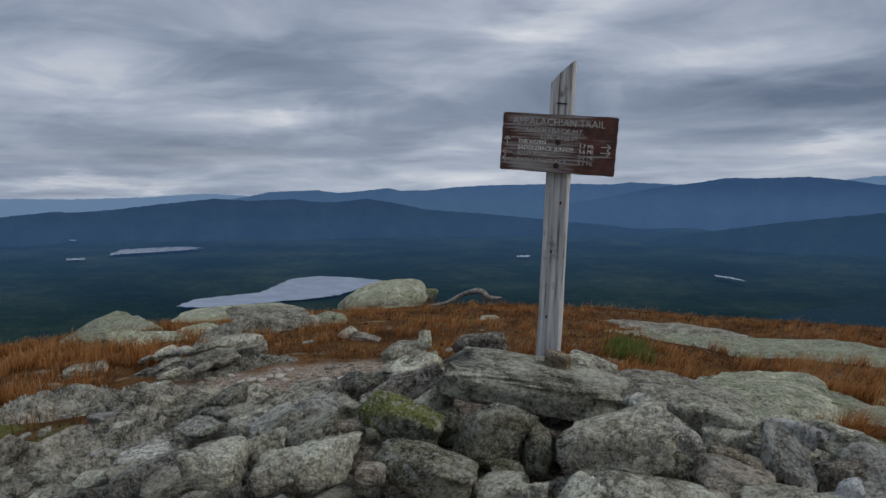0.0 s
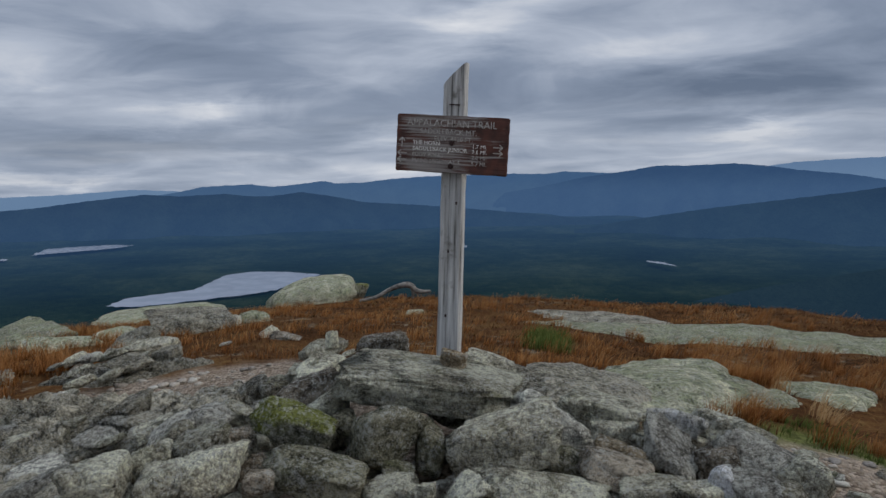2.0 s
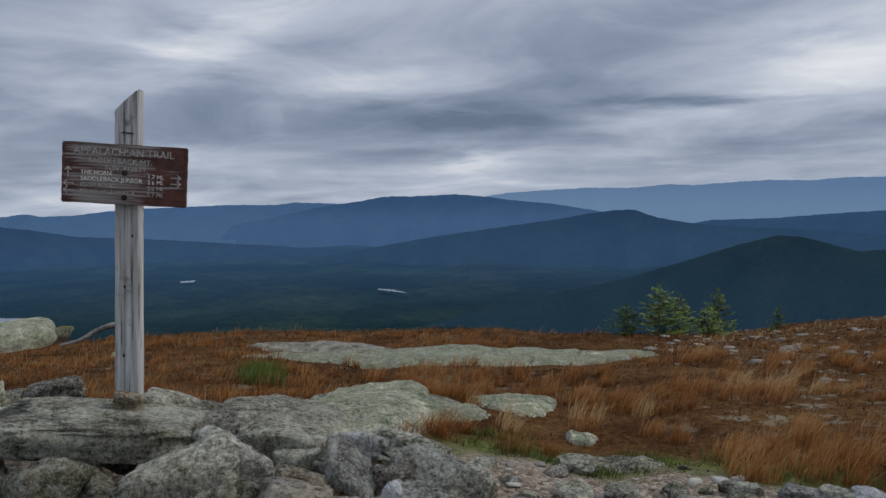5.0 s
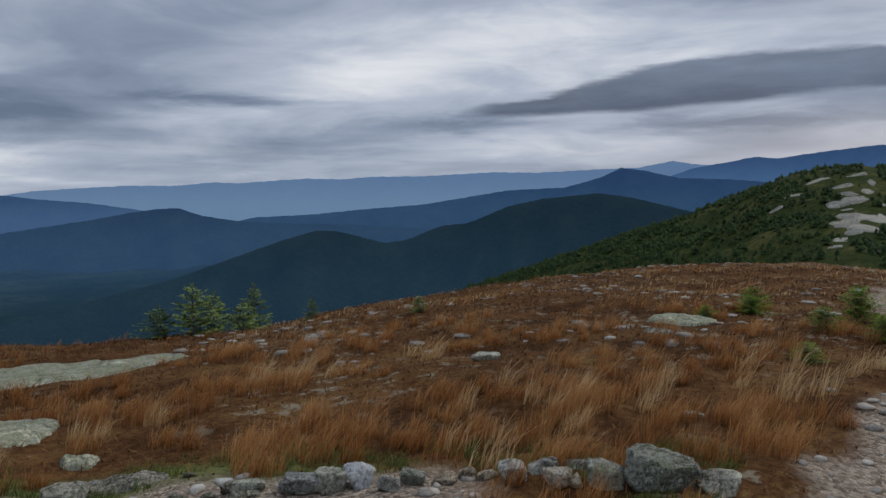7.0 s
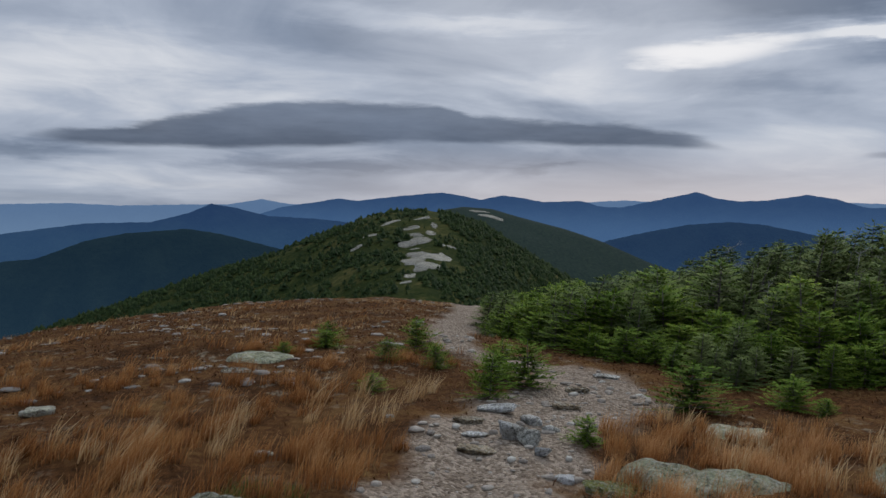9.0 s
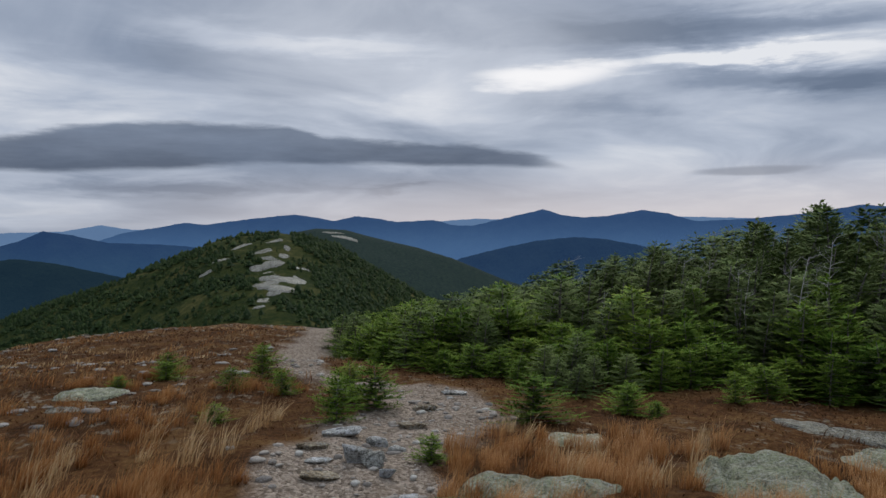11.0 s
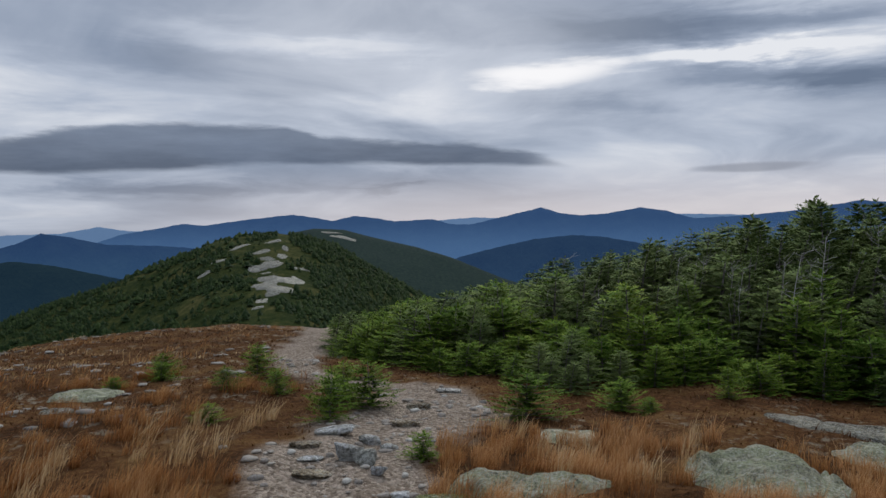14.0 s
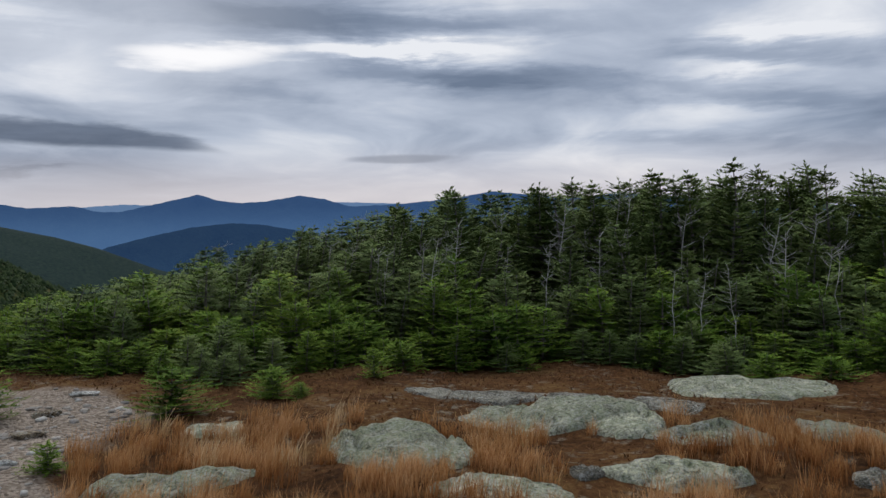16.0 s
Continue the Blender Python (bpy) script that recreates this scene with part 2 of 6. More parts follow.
def rock_material(name, dark, mid, light, lichen=None, amount=0.0):
    """Coarse grey rock with speckled lichen."""
    dark, mid, light = (tuple(min(0.8, c * k) for c, k in zip(tone, (1.2 * lift, 1.16 * lift, 1.04 * lift))) for tone, lift in ((dark, 0.42), (mid, 0.83), (light, 1.15)))
    m, g, bsdf, place, local = material(name)
    n1 = g.noise(place, 4.5, 6, 0.68)
    n2 = g.noise(place, 34.0, 6, 0.75)
    n3 = g.noise(place, 130.0, 4, 0.75)
    mixed = g.math("ADD", g.math("MULTIPLY", n1, 0.42), g.math("ADD", g.math("MULTIPLY", n2, 0.33), g.math("MULTIPLY", n3, 0.25)))
    col = g.ramp(mixed, (0.40, dark), (0.475, mid), (0.555, light))
    info = g.tree.nodes.new("ShaderNodeObjectInfo").outputs["Random"]
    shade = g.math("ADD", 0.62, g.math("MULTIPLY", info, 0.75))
    col = g.mix(1.0, col, g.join(shade, shade, shade), "MULTIPLY")
    if lichen:
        up = g.split(g.tree.nodes.new("ShaderNodeNewGeometry").outputs["Normal"])[2]
        patch = g.math("MULTIPLY", g.smooth(g.noise(place, 6.5, 7, 0.75), 0.62 - amount * 0.4, 0.72 - amount * 0.3), g.smooth(up, -0.1, 0.5))
        col = g.mix(g.math("MULTIPLY", patch, g.math("ADD", 0.35, g.math("MULTIPLY", n3, 0.9)), clamp=True), col, lichen)
    spots = g.voronoi(place, 75.0)
    where = g.noise(place, 11.0, 4, 0.7)
    speck = g.math("MULTIPLY", g.smooth(spots, 0.45, 0.25), g.smooth(where, 0.46, 0.60))
    col = g.mix(g.math("MULTIPLY", speck, 0.8), col, (0.52, 0.52, 0.47))
    crust = g.math("MULTIPLY", g.smooth(g.noise(place, 21.0, 7, 0.85), 0.535, 0.575), g.smooth(g.noise(place, 3.1, 3), 0.36, 0.6))
    col = g.mix(g.math("MULTIPLY", crust, 0.75), col, (0.56, 0.555, 0.50))
    grime = g.math("MULTIPLY", g.smooth(g.noise(place, 13.0, 7, 0.8, 0.5), 0.53, 0.585), g.smooth(g.noise(place, 2.3, 3), 0.62, 0.42))
    col = g.mix(g.math("MULTIPLY", grime, 0.7), col, (0.045, 0.046, 0.036))
    fleck = g.ramp(g.noise(place, 42.0, 4, 0.65), (0.38, 0.50), (0.49, 0.95), (0.59, 1.0))
    col = g.mix(1.0, col, fleck, "MULTIPLY")
    salt = g.smooth(g.noise(place, 58.0, 4, 0.7), 0.57, 0.61)
    col = g.mix(g.math("MULTIPLY", salt, 0.40), col, (0.66, 0.65, 0.60))
    pits = g.smooth(g.noise(place, 60.0, 3, 0.6), 0.37, 0.30)
    col = g.mix(g.math("MULTIPLY", pits, 0.6), col, (0.03, 0.03, 0.027))
    g.put(bsdf, "Base Color", col), g.put(bsdf, "Roughness", 0.95), g.put(bsdf, "Specular IOR Level", 0.02)
    h = g.math("ADD", g.math("MULTIPLY", n2, 1.0), g.math("ADD", g.math("MULTIPLY", n1, 0.8), g.math("MULTIPLY", n3, 0.3)))
    bump(g, bsdf, h, 1.0, 0.065)
    return m


ROCK = rock_material("grey_rock", (0.12, 0.11, 0.09), (0.38, 0.36, 0.30), (0.62, 0.59, 0.51), (0.31, 0.295, 0.18), 0.2)
ROCK_PALE = rock_material("pale_rock", (0.30, 0.295, 0.285), (0.54, 0.535, 0.515), (0.78, 0.77, 0.745))
ROCK_TAN = rock_material("tan_rock", (0.20, 0.15, 0.10), (0.38, 0.30, 0.21), (0.52, 0.45, 0.35))
ROCK_MOSS = rock_material("mossy_rock", (0.08, 0.085, 0.065), (0.18, 0.185, 0.14), (0.32, 0.32, 0.27), (0.24, 0.26, 0.05), 0.8)
ROCK_DARK = rock_material("dark_rock", (0.065, 0.065, 0.048), (0.20, 0.197, 0.145), (0.37, 0.36, 0.29), (0.16, 0.165, 0.08), 0.3)
SLAB = rock_material("lichened_bedrock", (0.24, 0.245, 0.19), (0.42, 0.425, 0.33), (0.55, 0.55, 0.44), (0.38, 0.41, 0.24), 0.5)


def far_material(name, base, haze, low_haze, low_z, high_z):
    """Forested land of the backdrop, with the haze of distance painted in as emission."""
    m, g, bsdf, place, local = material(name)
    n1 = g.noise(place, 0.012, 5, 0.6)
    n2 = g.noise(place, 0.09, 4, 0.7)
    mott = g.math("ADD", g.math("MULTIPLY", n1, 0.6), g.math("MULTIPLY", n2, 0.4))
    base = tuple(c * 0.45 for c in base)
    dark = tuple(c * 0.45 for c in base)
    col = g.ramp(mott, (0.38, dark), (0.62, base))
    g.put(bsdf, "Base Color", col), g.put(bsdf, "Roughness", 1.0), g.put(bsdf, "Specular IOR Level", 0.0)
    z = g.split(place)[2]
    g.put(bsdf, "Emission Color", g.mix(g.smooth(z, low_z, high_z), low_haze, haze))
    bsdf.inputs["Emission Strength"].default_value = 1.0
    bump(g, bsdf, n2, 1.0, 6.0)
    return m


# ---- land ----
FLOOR = -260.0
# heading, distance and elevation (degrees) of the brow of the summit
BROW = [(-180, 30, -9), (-30, 13, -11.4), (-21, 14, -10.5), (-14, 15, -10.1), (-9, 16, -9.9), (0, 17, -9.8), (12, 16, -10.0), (20, 16, -10.5), (37, 18, -10.4), (45, 22, -10.1),
        (52, 26, -9), (58, 29, -8), (64.5, 33, -6.9), (72, 37, -6), (81.5, 42, -5.6), (90, 43, -6.2), (100, 45, -7), (150, 40, -7.5), (180, 30, -9)]
BROW_A = np.array(BROW, float)
# ridges: heading and elevation of the crest
HILL = [(50, -11.5), (55.5, -8.9), (58.8, -7.5), (62.2, -6.3), (65.7, -5.0), (69.5, -3.6), (73.3, -2.4), (77.2, -0.7), (79.2, 0.17), (81.3, 0.58), (83.7, 0.75), (85.3, 0.5),
        (87.4, -0.1), (89.5, -1.4), (93.5, -3.8), (97.5, -5.6), (104, -9), (112, -12)]
BALD = [(74, -4), (81.3, -0.4), (84.5, 0.81), (86.1, 1.09), (88.2, 0.97), (90.2, 0.4), (93.4, -0.34), (95.8, -1.1), (99.4, -2.6), (103.2, -3.8), (112, -6), (125, -10)]


def crest(table, az):
    t = np.array(table, float)
    return np.interp(az, t[:, 0], t[:, 1], left=-30, right=-30)


def wavy(x, y, size, seed):
    """Smooth sums of sines, about -1 to 1."""
    rng = np.random.RandomState(seed)
    out = 0
    for k in range(6):
        a, f, p = rng.uniform(0, 6.283), rng.uniform(0.6, 1.6) * 6.283 / size, rng.uniform(0, 6.283)
        out = out + np.sin((x * math.cos(a) + y * math.sin(a)) * f + p)
    return out / 3.2


def land(x, y):
    """Height of the ground sheet."""
    x, y = np.asarray(x, float), np.asarray(y, float)
    r = np.maximum(np.hypot(x, y), 1e-3)
    az = np.degrees(np.arctan2(x, y))
    rb = np.interp(az, BROW_A[:, 0], BROW_A[:, 1])
    zb = 1.5 + rb * np.tan(np.radians(np.interp(az, BROW_A[:, 0], BROW_A[:, 2])))
    inner = zb * np.minimum(r / rb, 1) ** 1.7
    over = np.maximum(r - rb, 0)
    fall = np.maximum(0.05, np.tan(np.radians(-np.interp(az, BROW_A[:, 0], BROW_A[:, 2]))) * np.interp(az, [-22, -12, 40, 60], [1.0, 0.78, 0.75, 0.5], left=1.0, right=0.5))
    outer = zb - (fall * over + 0.19 * over ** 2 / (over + 14))
    z = np.where(r < rb, inner, outer)
    z = z + 0.42 * np.exp(-((x - 0.75) ** 2 + (y - 4.7) ** 2) / 3.0)
    z = z + 0.05 * wavy(x, y, 3.0, 1) * np.minimum(r / 5, 1) + 0.025 * wavy(x, y, 0.9, 2) + 0.12 * wavy(x, y, 11.0, 6) * np.clip((r - 6) / 8, 0, 1)
    z = np.maximum(z, FLOOR + 0 * z)
    far = np.clip((r - 100) / 200, 0, 1)
    for table, rc, front in ((HILL, 380.0, 0.23), (BALD, 620.0, 0.25)):
        top = 1.5 + rc * np.tan(np.radians(crest(table, az))) + far * (2.2 * wavy(x, y, 60, 3) * 0.6 + 0.6 * wavy(x, y, 18, 4)) * np.minimum(1, np.abs(r - rc) / 30)
        d = r - rc
        ridge = top - np.where(d < 0, front * d * d / (np.abs(d) + 30), 0.3 * d * d / (d + 60))
        z = np.where(r > 70, np.maximum(z, ridge), z)
    return z + np.where(r > 900, 5 * wavy(x, y, 420, 5), 0) * np.clip((r - 900) / 400, 0, 1)


# a trodden path over the summit: x, y, half width
TRAIL = [(1.5, -2.5, 0.9), (3.4, -0.3, 0.75), (4.7, 0.0, 0.62), (5.8, -0.06, 0.6), (6.9, -0.12, 0.55), (7.7, -0.45, 0.65), (9.2, -1.0, 0.75), (10.4, -1.1, 0.5), (11.4, -0.2, 0.35), (12.4, 0.6, 0.32), (15, 0.95, 0.42), (18.6, 1.1, 0.6), (21, 1.0, 0.4), (30, 1.3, 0.7), (46, 2.6, 0.8)]


def trail_cover(x, y):
    """1 on the trail, 0 off it."""
    best = np.full(np.shape(x), -9.0)
    for (x0, y0, w0), (x1, y1, w1) in zip(TRAIL, TRAIL[1:]):
        dx, dy = x1 - x0, y1 - y0
        k = np.clip(((x - x0) * dx + (y - y0) * dy) / (dx * dx + dy * dy), 0, 1)
        d = np.hypot(x - x0 - k * dx, y - y0 - k * dy) + 0.16 * wavy(x, y, 1.3, 8) + 0.08 * wavy(x, y, 0.4, 9)
        best = np.maximum(best, (w0 + k * (w1 - w0)) - d)
    return np.clip(best / 0.25 + 0.5, 0, 1)


def blob(x, y, cx, cy, rx, ry, turn=0.0):
    c, s = math.cos(radians(turn)), math.sin(radians(turn))
    u, v = (x - cx) * c + (y - cy) * s, -(x - cx) * s + (y - cy) * c
    d = np.hypot(u / rx, v / ry) + 0.2 * wavy(x, y, 1.6, 11) + 0.1 * wavy(x, y, 0.5, 12)
    return np.clip((1.0 - d) / 0.3 + 0.5, 0, 1)


def gravel_cover(x, y):
    return np.maximum.reduce([trail_cover(x, y), blob(x, y, -1.0, 6.2, 1.3, 1.1), blob(x, y, -1.3, 3.6, 1.9, 1.6), blob(x, y, 3.0, 3.2, 1.6, 0.6, -40), blob(x, y, 0.5, 1.0, 2.2, 2.2)])


def ground_sheet():
    az = np.concatenate([np.arange(-36, 156, 0.3), np.arange(156, 324, 3.0)])
    radii = np.concatenate([[0.0], 0.5 * np.exp(np.arange(0, 300) * math.log(4900 / 0.5) / 299)])
    na, nr = len(az), len(radii)
    a, r = np.meshgrid(np.radians(az), radii)
    x, y = r * np.sin(a), r * np.cos(a)
    z = land(x, y)
    co = np.stack([x, y, z], 2).reshape(-1, 3)
    i, j = np.meshgrid(np.arange(nr - 1), np.arange(na), indexing="ij")
    k = (j + 1) % na
    quads = np.stack([i * na + j, (i + 1) * na + j, (i + 1) * na + k, i * na + k], 2).reshape(-1, 4)[:, ::-1]
    me = bpy.data.meshes.new("ground")
    me.vertices.add(len(co)), me.vertices.foreach_set("co", co.ravel())
    me.loops.add(quads.size), me.loops.foreach_set("vertex_index", quads.ravel())
    me.polygons.add(len(quads)), me.polygons.foreach_set("loop_start", np.arange(0, quads.size, 4))
    mid = np.repeat(np.arange(nr - 1), na)
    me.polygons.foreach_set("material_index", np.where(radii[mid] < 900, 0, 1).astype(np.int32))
    me.polygons.foreach_set("use_smooth", np.ones(len(quads), bool))
    cover = me.attributes.new("cover", "FLOAT_COLOR", "POINT")
    gravel = gravel_cover(x, y)
    green = np.maximum.reduce([blob(x, y, 3.3, 3.6, 1.5, 0.5, -40), blob(x, y, -4.2, 5.2, 1.6, 0.8), blob(x, y, 2.05, 8.7, 0.3, 0.3)])
    rgba = np.stack([gravel, green, np.clip((r - 48) / 20, 0, 1), np.ones_like(r)], 2)
    cover.data.foreach_set("color", rgba.ravel().astype(np.float32))
    me.update(), me.validate()
    ob = new("ground", me)
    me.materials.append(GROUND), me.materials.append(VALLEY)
    return tagged(ob, "reddish brown alpine heath falling away to dark forested valley", "ground", kind="structure")


def ground_material():
    m, g, bsdf, place, local = material("heath_ground")
    att = g.tree.nodes.new("ShaderNodeAttribute")
    att.attribute_name = "cover"
    rgb = g.tree.nodes.new("ShaderNodeSeparateColor")
    g.tree.links.new(att.outputs["Color"], rgb.inputs[0])
    n1, n2, n3 = g.noise(place, 1.1, 6, 0.6), g.noise(place, 14.0, 5, 0.7), g.noise(place, 60.0, 3, 0.7)
    heath = g.ramp(g.math("ADD", g.math("MULTIPLY", n1, 0.5), g.math("MULTIPLY", n2, 0.5)), (0.36, (0.026, 0.013, 0.006)), (0.48, (0.080, 0.036, 0.014)), (0.58, (0.14, 0.072, 0.027)), (0.68, (0.20, 0.13, 0.05)))
    stony = g.math("MULTIPLY", g.smooth(g.noise(place, 4.2, 6, 0.75), 0.55, 0.61), g.smooth(g.noise(place, 0.33, 3), 0.42, 0.6))
    heath = g.mix(g.math("MULTIPLY", stony, 0.7), heath, (0.25, 0.22, 0.16))
    grass = g.ramp(n2, (0.35, (0.05, 0.06, 0.02)), (0.6, (0.15, 0.16, 0.05)))
    heath = g.mix(rgb.outputs[1], heath, grass)
    peb = g.voronoi(place, 34.0, "F1", "Color")
    edge = g.voronoi(place, 34.0)
    grav = g.ramp(g.math("ADD", g.math("MULTIPLY", n3, 0.35), g.math("ADD", g.math("MULTIPLY", n1, 0.3), g.math("MULTIPLY", g.split(peb)[0], 0.35))), (0.3, (0.125, 0.092, 0.066)), (0.5, (0.285, 0.225, 0.168)), (0.72, (0.46, 0.375, 0.29)))
    near = g.mix(rgb.outputs[0], heath, grav)
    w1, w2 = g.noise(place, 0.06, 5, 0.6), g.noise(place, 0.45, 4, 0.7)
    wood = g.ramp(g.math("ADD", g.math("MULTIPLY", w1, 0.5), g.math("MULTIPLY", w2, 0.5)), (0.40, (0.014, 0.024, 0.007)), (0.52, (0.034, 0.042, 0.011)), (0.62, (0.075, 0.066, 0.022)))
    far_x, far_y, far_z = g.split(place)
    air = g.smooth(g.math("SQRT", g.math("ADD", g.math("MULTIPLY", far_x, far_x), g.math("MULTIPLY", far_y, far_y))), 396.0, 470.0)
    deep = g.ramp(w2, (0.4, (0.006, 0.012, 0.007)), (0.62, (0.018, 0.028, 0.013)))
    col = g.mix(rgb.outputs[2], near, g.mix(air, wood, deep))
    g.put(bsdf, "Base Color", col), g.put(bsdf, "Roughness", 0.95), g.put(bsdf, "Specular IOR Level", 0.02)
    # blue haze in front of the farther rise, painted in as emission
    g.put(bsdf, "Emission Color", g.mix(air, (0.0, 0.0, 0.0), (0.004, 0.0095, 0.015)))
    bsdf.inputs["Emission Strength"].default_value = 1.0
    bump(g, bsdf, g.math("ADD", n2, g.math("ADD", g.math("MULTIPLY", n3, 0.4), g.math("MULTIPLY", g.math("SUBTRACT", 0.5, edge), g.math("MULTIPLY", rgb.outputs[0], 0.8)))), 0.9, 0.05)
    return m


def valley_material():
    m, g, bsdf, place, local = material("valley_forest")
    x, y, z = g.split(place)
    r = g.math("SQRT", g.math("ADD", g.math("MULTIPLY", x, x), g.math("MULTIPLY", y, y)))
    n1, n2, n3 = g.noise(place, 0.0035, 6, 0.6), g.noise(place, 0.03, 6, 0.7), g.noise(place, 0.14, 3, 0.7)
    mott = g.math("ADD", g.math("MULTIPLY", n1, 0.5), g.math("ADD", g.math("MULTIPLY", n2, 0.3), g.math("MULTIPLY", n3, 0.2)))
    col = g.ramp(mott, (0.38, (0.004, 0.009, 0.006)), (0.5, (0.011, 0.020, 0.011)), (0.62, (0.028, 0.038, 0.02)))
    g.put(bsdf, "Base Color", col), g.put(bsdf, "Roughness", 1.0), g.put(bsdf, "Specular IOR Level", 0.0)
    # haze over the valley painted as emission, bluer and stronger with distance
    haze = g.ramp(g.math("DIVIDE", r, 5000.0), (0.18, (0.001, 0.005, 0.010)), (0.3, (0.004, 0.012, 0.024)), (0.45, (0.011, 0.029, 0.066)), (0.7, (0.023, 0.055, 0.126)), (0.98, (0.034, 0.072, 0.155)))
    g.put(bsdf, "Emission Color", haze)
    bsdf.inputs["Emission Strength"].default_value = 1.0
    bump(g, bsdf, n3, 1.0, 5.0)
    return m


GROUND, VALLEY = ground_material(), valley_material()
ground_sheet()


def ridge(table, rc, mat, label, seed, depth=0.30, rough=1.0):
    """A mountain range of the backdrop: crest along a heading table, slopes with spurs down to the valley floor."""
    t = np.array(table, float)
    a0, a1 = t[0, 0], t[-1, 0]
    az = np.arange(a0, a1 + 0.01, 0.3)
    el = np.interp(az, t[:, 0], t[:, 1])
    fine = np.sin(az * 7.1 + seed) * 0.012 + np.sin(az * 17.3 + seed * 2) * 0.008 + np.sin(az * 31.0 + seed) * 0.005
    top = 1.5 + rc * np.tan(np.radians(el + fine * rough))
    rows = []
    for k in np.concatenate([np.linspace(1.25, 1.02, 3), np.linspace(1, 0, 26)]):
        if k > 1:
            r, z = rc * (1 + (k - 1) * 1.0) + 0 * az, top - (k - 1) * rc * 0.5
        else:
            drop = top - (FLOOR - 12)
            spur = 1 + 0.16 * np.sin(az * 1.35 + seed + 2.5 * np.sin(az * 0.31)) + 0.03 * np.sin(az * 3.1 + seed * 1.7 + (1 - k) * 9)
            r = rc - (1 - k) * drop / depth * spur * 0.55
            z = top - drop * (1 - k) ** 1.25 - 0.05 * drop * np.sin((1 - k) * 3.14) * (1 + np.sin(az * 1.3 + seed + (1 - k) * 8)) * 0.6
        rows.append(np.stack([r * np.sin(np.radians(az)), r * np.cos(np.radians(az)), z], 1))
    co = np.concatenate(rows)
    n, m = len(az), len(rows)
    faces = [(i * n + j, i * n + j + 1, (i + 1) * n + j + 1, (i + 1) * n + j) for i in range(m - 1) for j in range(n - 1)]
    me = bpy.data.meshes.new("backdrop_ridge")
    me.from_pydata(co.tolist(), [], faces)
    me.polygons.foreach_set("use_smooth", np.ones(len(faces), bool))
    me.materials.append(mat)
    return tagged(new("backdrop_ridge", me), label, "mountain", kind="structure")


# forest base, then painted haze emission at the crest and lower down
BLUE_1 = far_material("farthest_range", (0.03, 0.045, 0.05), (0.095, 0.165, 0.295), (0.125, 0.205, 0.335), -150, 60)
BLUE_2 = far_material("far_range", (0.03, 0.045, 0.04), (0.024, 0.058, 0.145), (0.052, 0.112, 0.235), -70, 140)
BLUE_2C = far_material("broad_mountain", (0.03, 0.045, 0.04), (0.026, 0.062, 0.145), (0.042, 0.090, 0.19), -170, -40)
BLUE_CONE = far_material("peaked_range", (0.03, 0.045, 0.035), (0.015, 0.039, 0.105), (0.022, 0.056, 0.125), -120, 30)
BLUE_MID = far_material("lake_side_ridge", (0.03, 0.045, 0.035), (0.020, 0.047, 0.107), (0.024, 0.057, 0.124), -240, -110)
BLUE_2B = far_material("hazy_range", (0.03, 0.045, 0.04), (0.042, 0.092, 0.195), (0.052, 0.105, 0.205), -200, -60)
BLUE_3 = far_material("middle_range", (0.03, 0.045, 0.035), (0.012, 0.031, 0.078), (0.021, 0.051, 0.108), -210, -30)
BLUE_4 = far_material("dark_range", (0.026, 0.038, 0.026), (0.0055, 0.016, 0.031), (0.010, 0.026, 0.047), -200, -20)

FARTHEST = [(-34, -2.2), (-29, -1.8), (-25, -1.9), (-20.8, -1.83), (-16.8, -1.6), (-12, -1.9), (20, -1.2), (26, -0.7), (28.4, -0.34), (31.3, -0.17), (34.1, -0.04), (37.3, -0.08), (39.7, 0.14), (41.2, 0.04), (44.3, 0.24),
            (46.1, 0.33), (48.7, 0.26), (50.6, 0.42), (54.3, 0.42), (59.3, 0.66), (62.5, 0.59), (66.9, 0.78), (69.6, 0.86), (71.8, 1.29), (73.7, 0.99), (78, 0.97), (88, 1.2), (95, 1.57), (97.5, 1.74), (100.7, 1.62),
            (112, 1.75), (117, 1.55), (128, 1.3), (140, 1.1), (152, 0.5)]
RANGE = [(-20, -2.6), (-14.1, -1.89), (-12.2, -1.51), (-9.05, -1.4), (-7.45, -1.61), (-5.6, -1.45), (-4.0, -1.25), (-3.0, -1.45), (-1, -1.41), (0.65, -1.21), (3.5, -1.04), (6.3, -0.99), (8.7, -0.91), (11.9, -0.97), (13.2, -0.81),
         (15.7, -0.92), (17.6, -1.0), (19.5, -1.3), (23, -2.2)]
MOUNT = [(7, -2.6), (11.5, -1.9), (14.5, -1.25), (17.6, -0.83), (19.7, -0.47), (21.5, -0.5), (24.75, -0.38), (26.8, -0.57), (28.8, -0.87), (31.7, -1.15), (35.7, -1.83), (40, -2.6)]
RANGE_B = [(69, -1.2), (70.9, -0.02), (73.3, 0.79), (75.6, 1.17), (77.2, 1.49), (78.4, 1.32), (81.2, 1.71), (84.5, 2.07), (86.1, 1.86), (87.3, 1.6), (89, 1.96), (90.6, 1.75), (91.8, 1.53), (94.6, 1.66), (95.8, 1.28), (97.3, 1.23), (99.3, 1.69),
           (102.4, 2.39), (103.7, 1.94), (105.2, 1.77), (106.9, 1.86), (109.3, 2.25), (111, 1.97), (112.8, 1.42), (116, 1.52), (120.1, 1.86), (123, 2.33), (125.8, 2.02), (128.2, 1.68), (131.4, 1.96), (135.2, 1.74), (137.8, 1.32), (146, 0.5), (155, -0.6)]
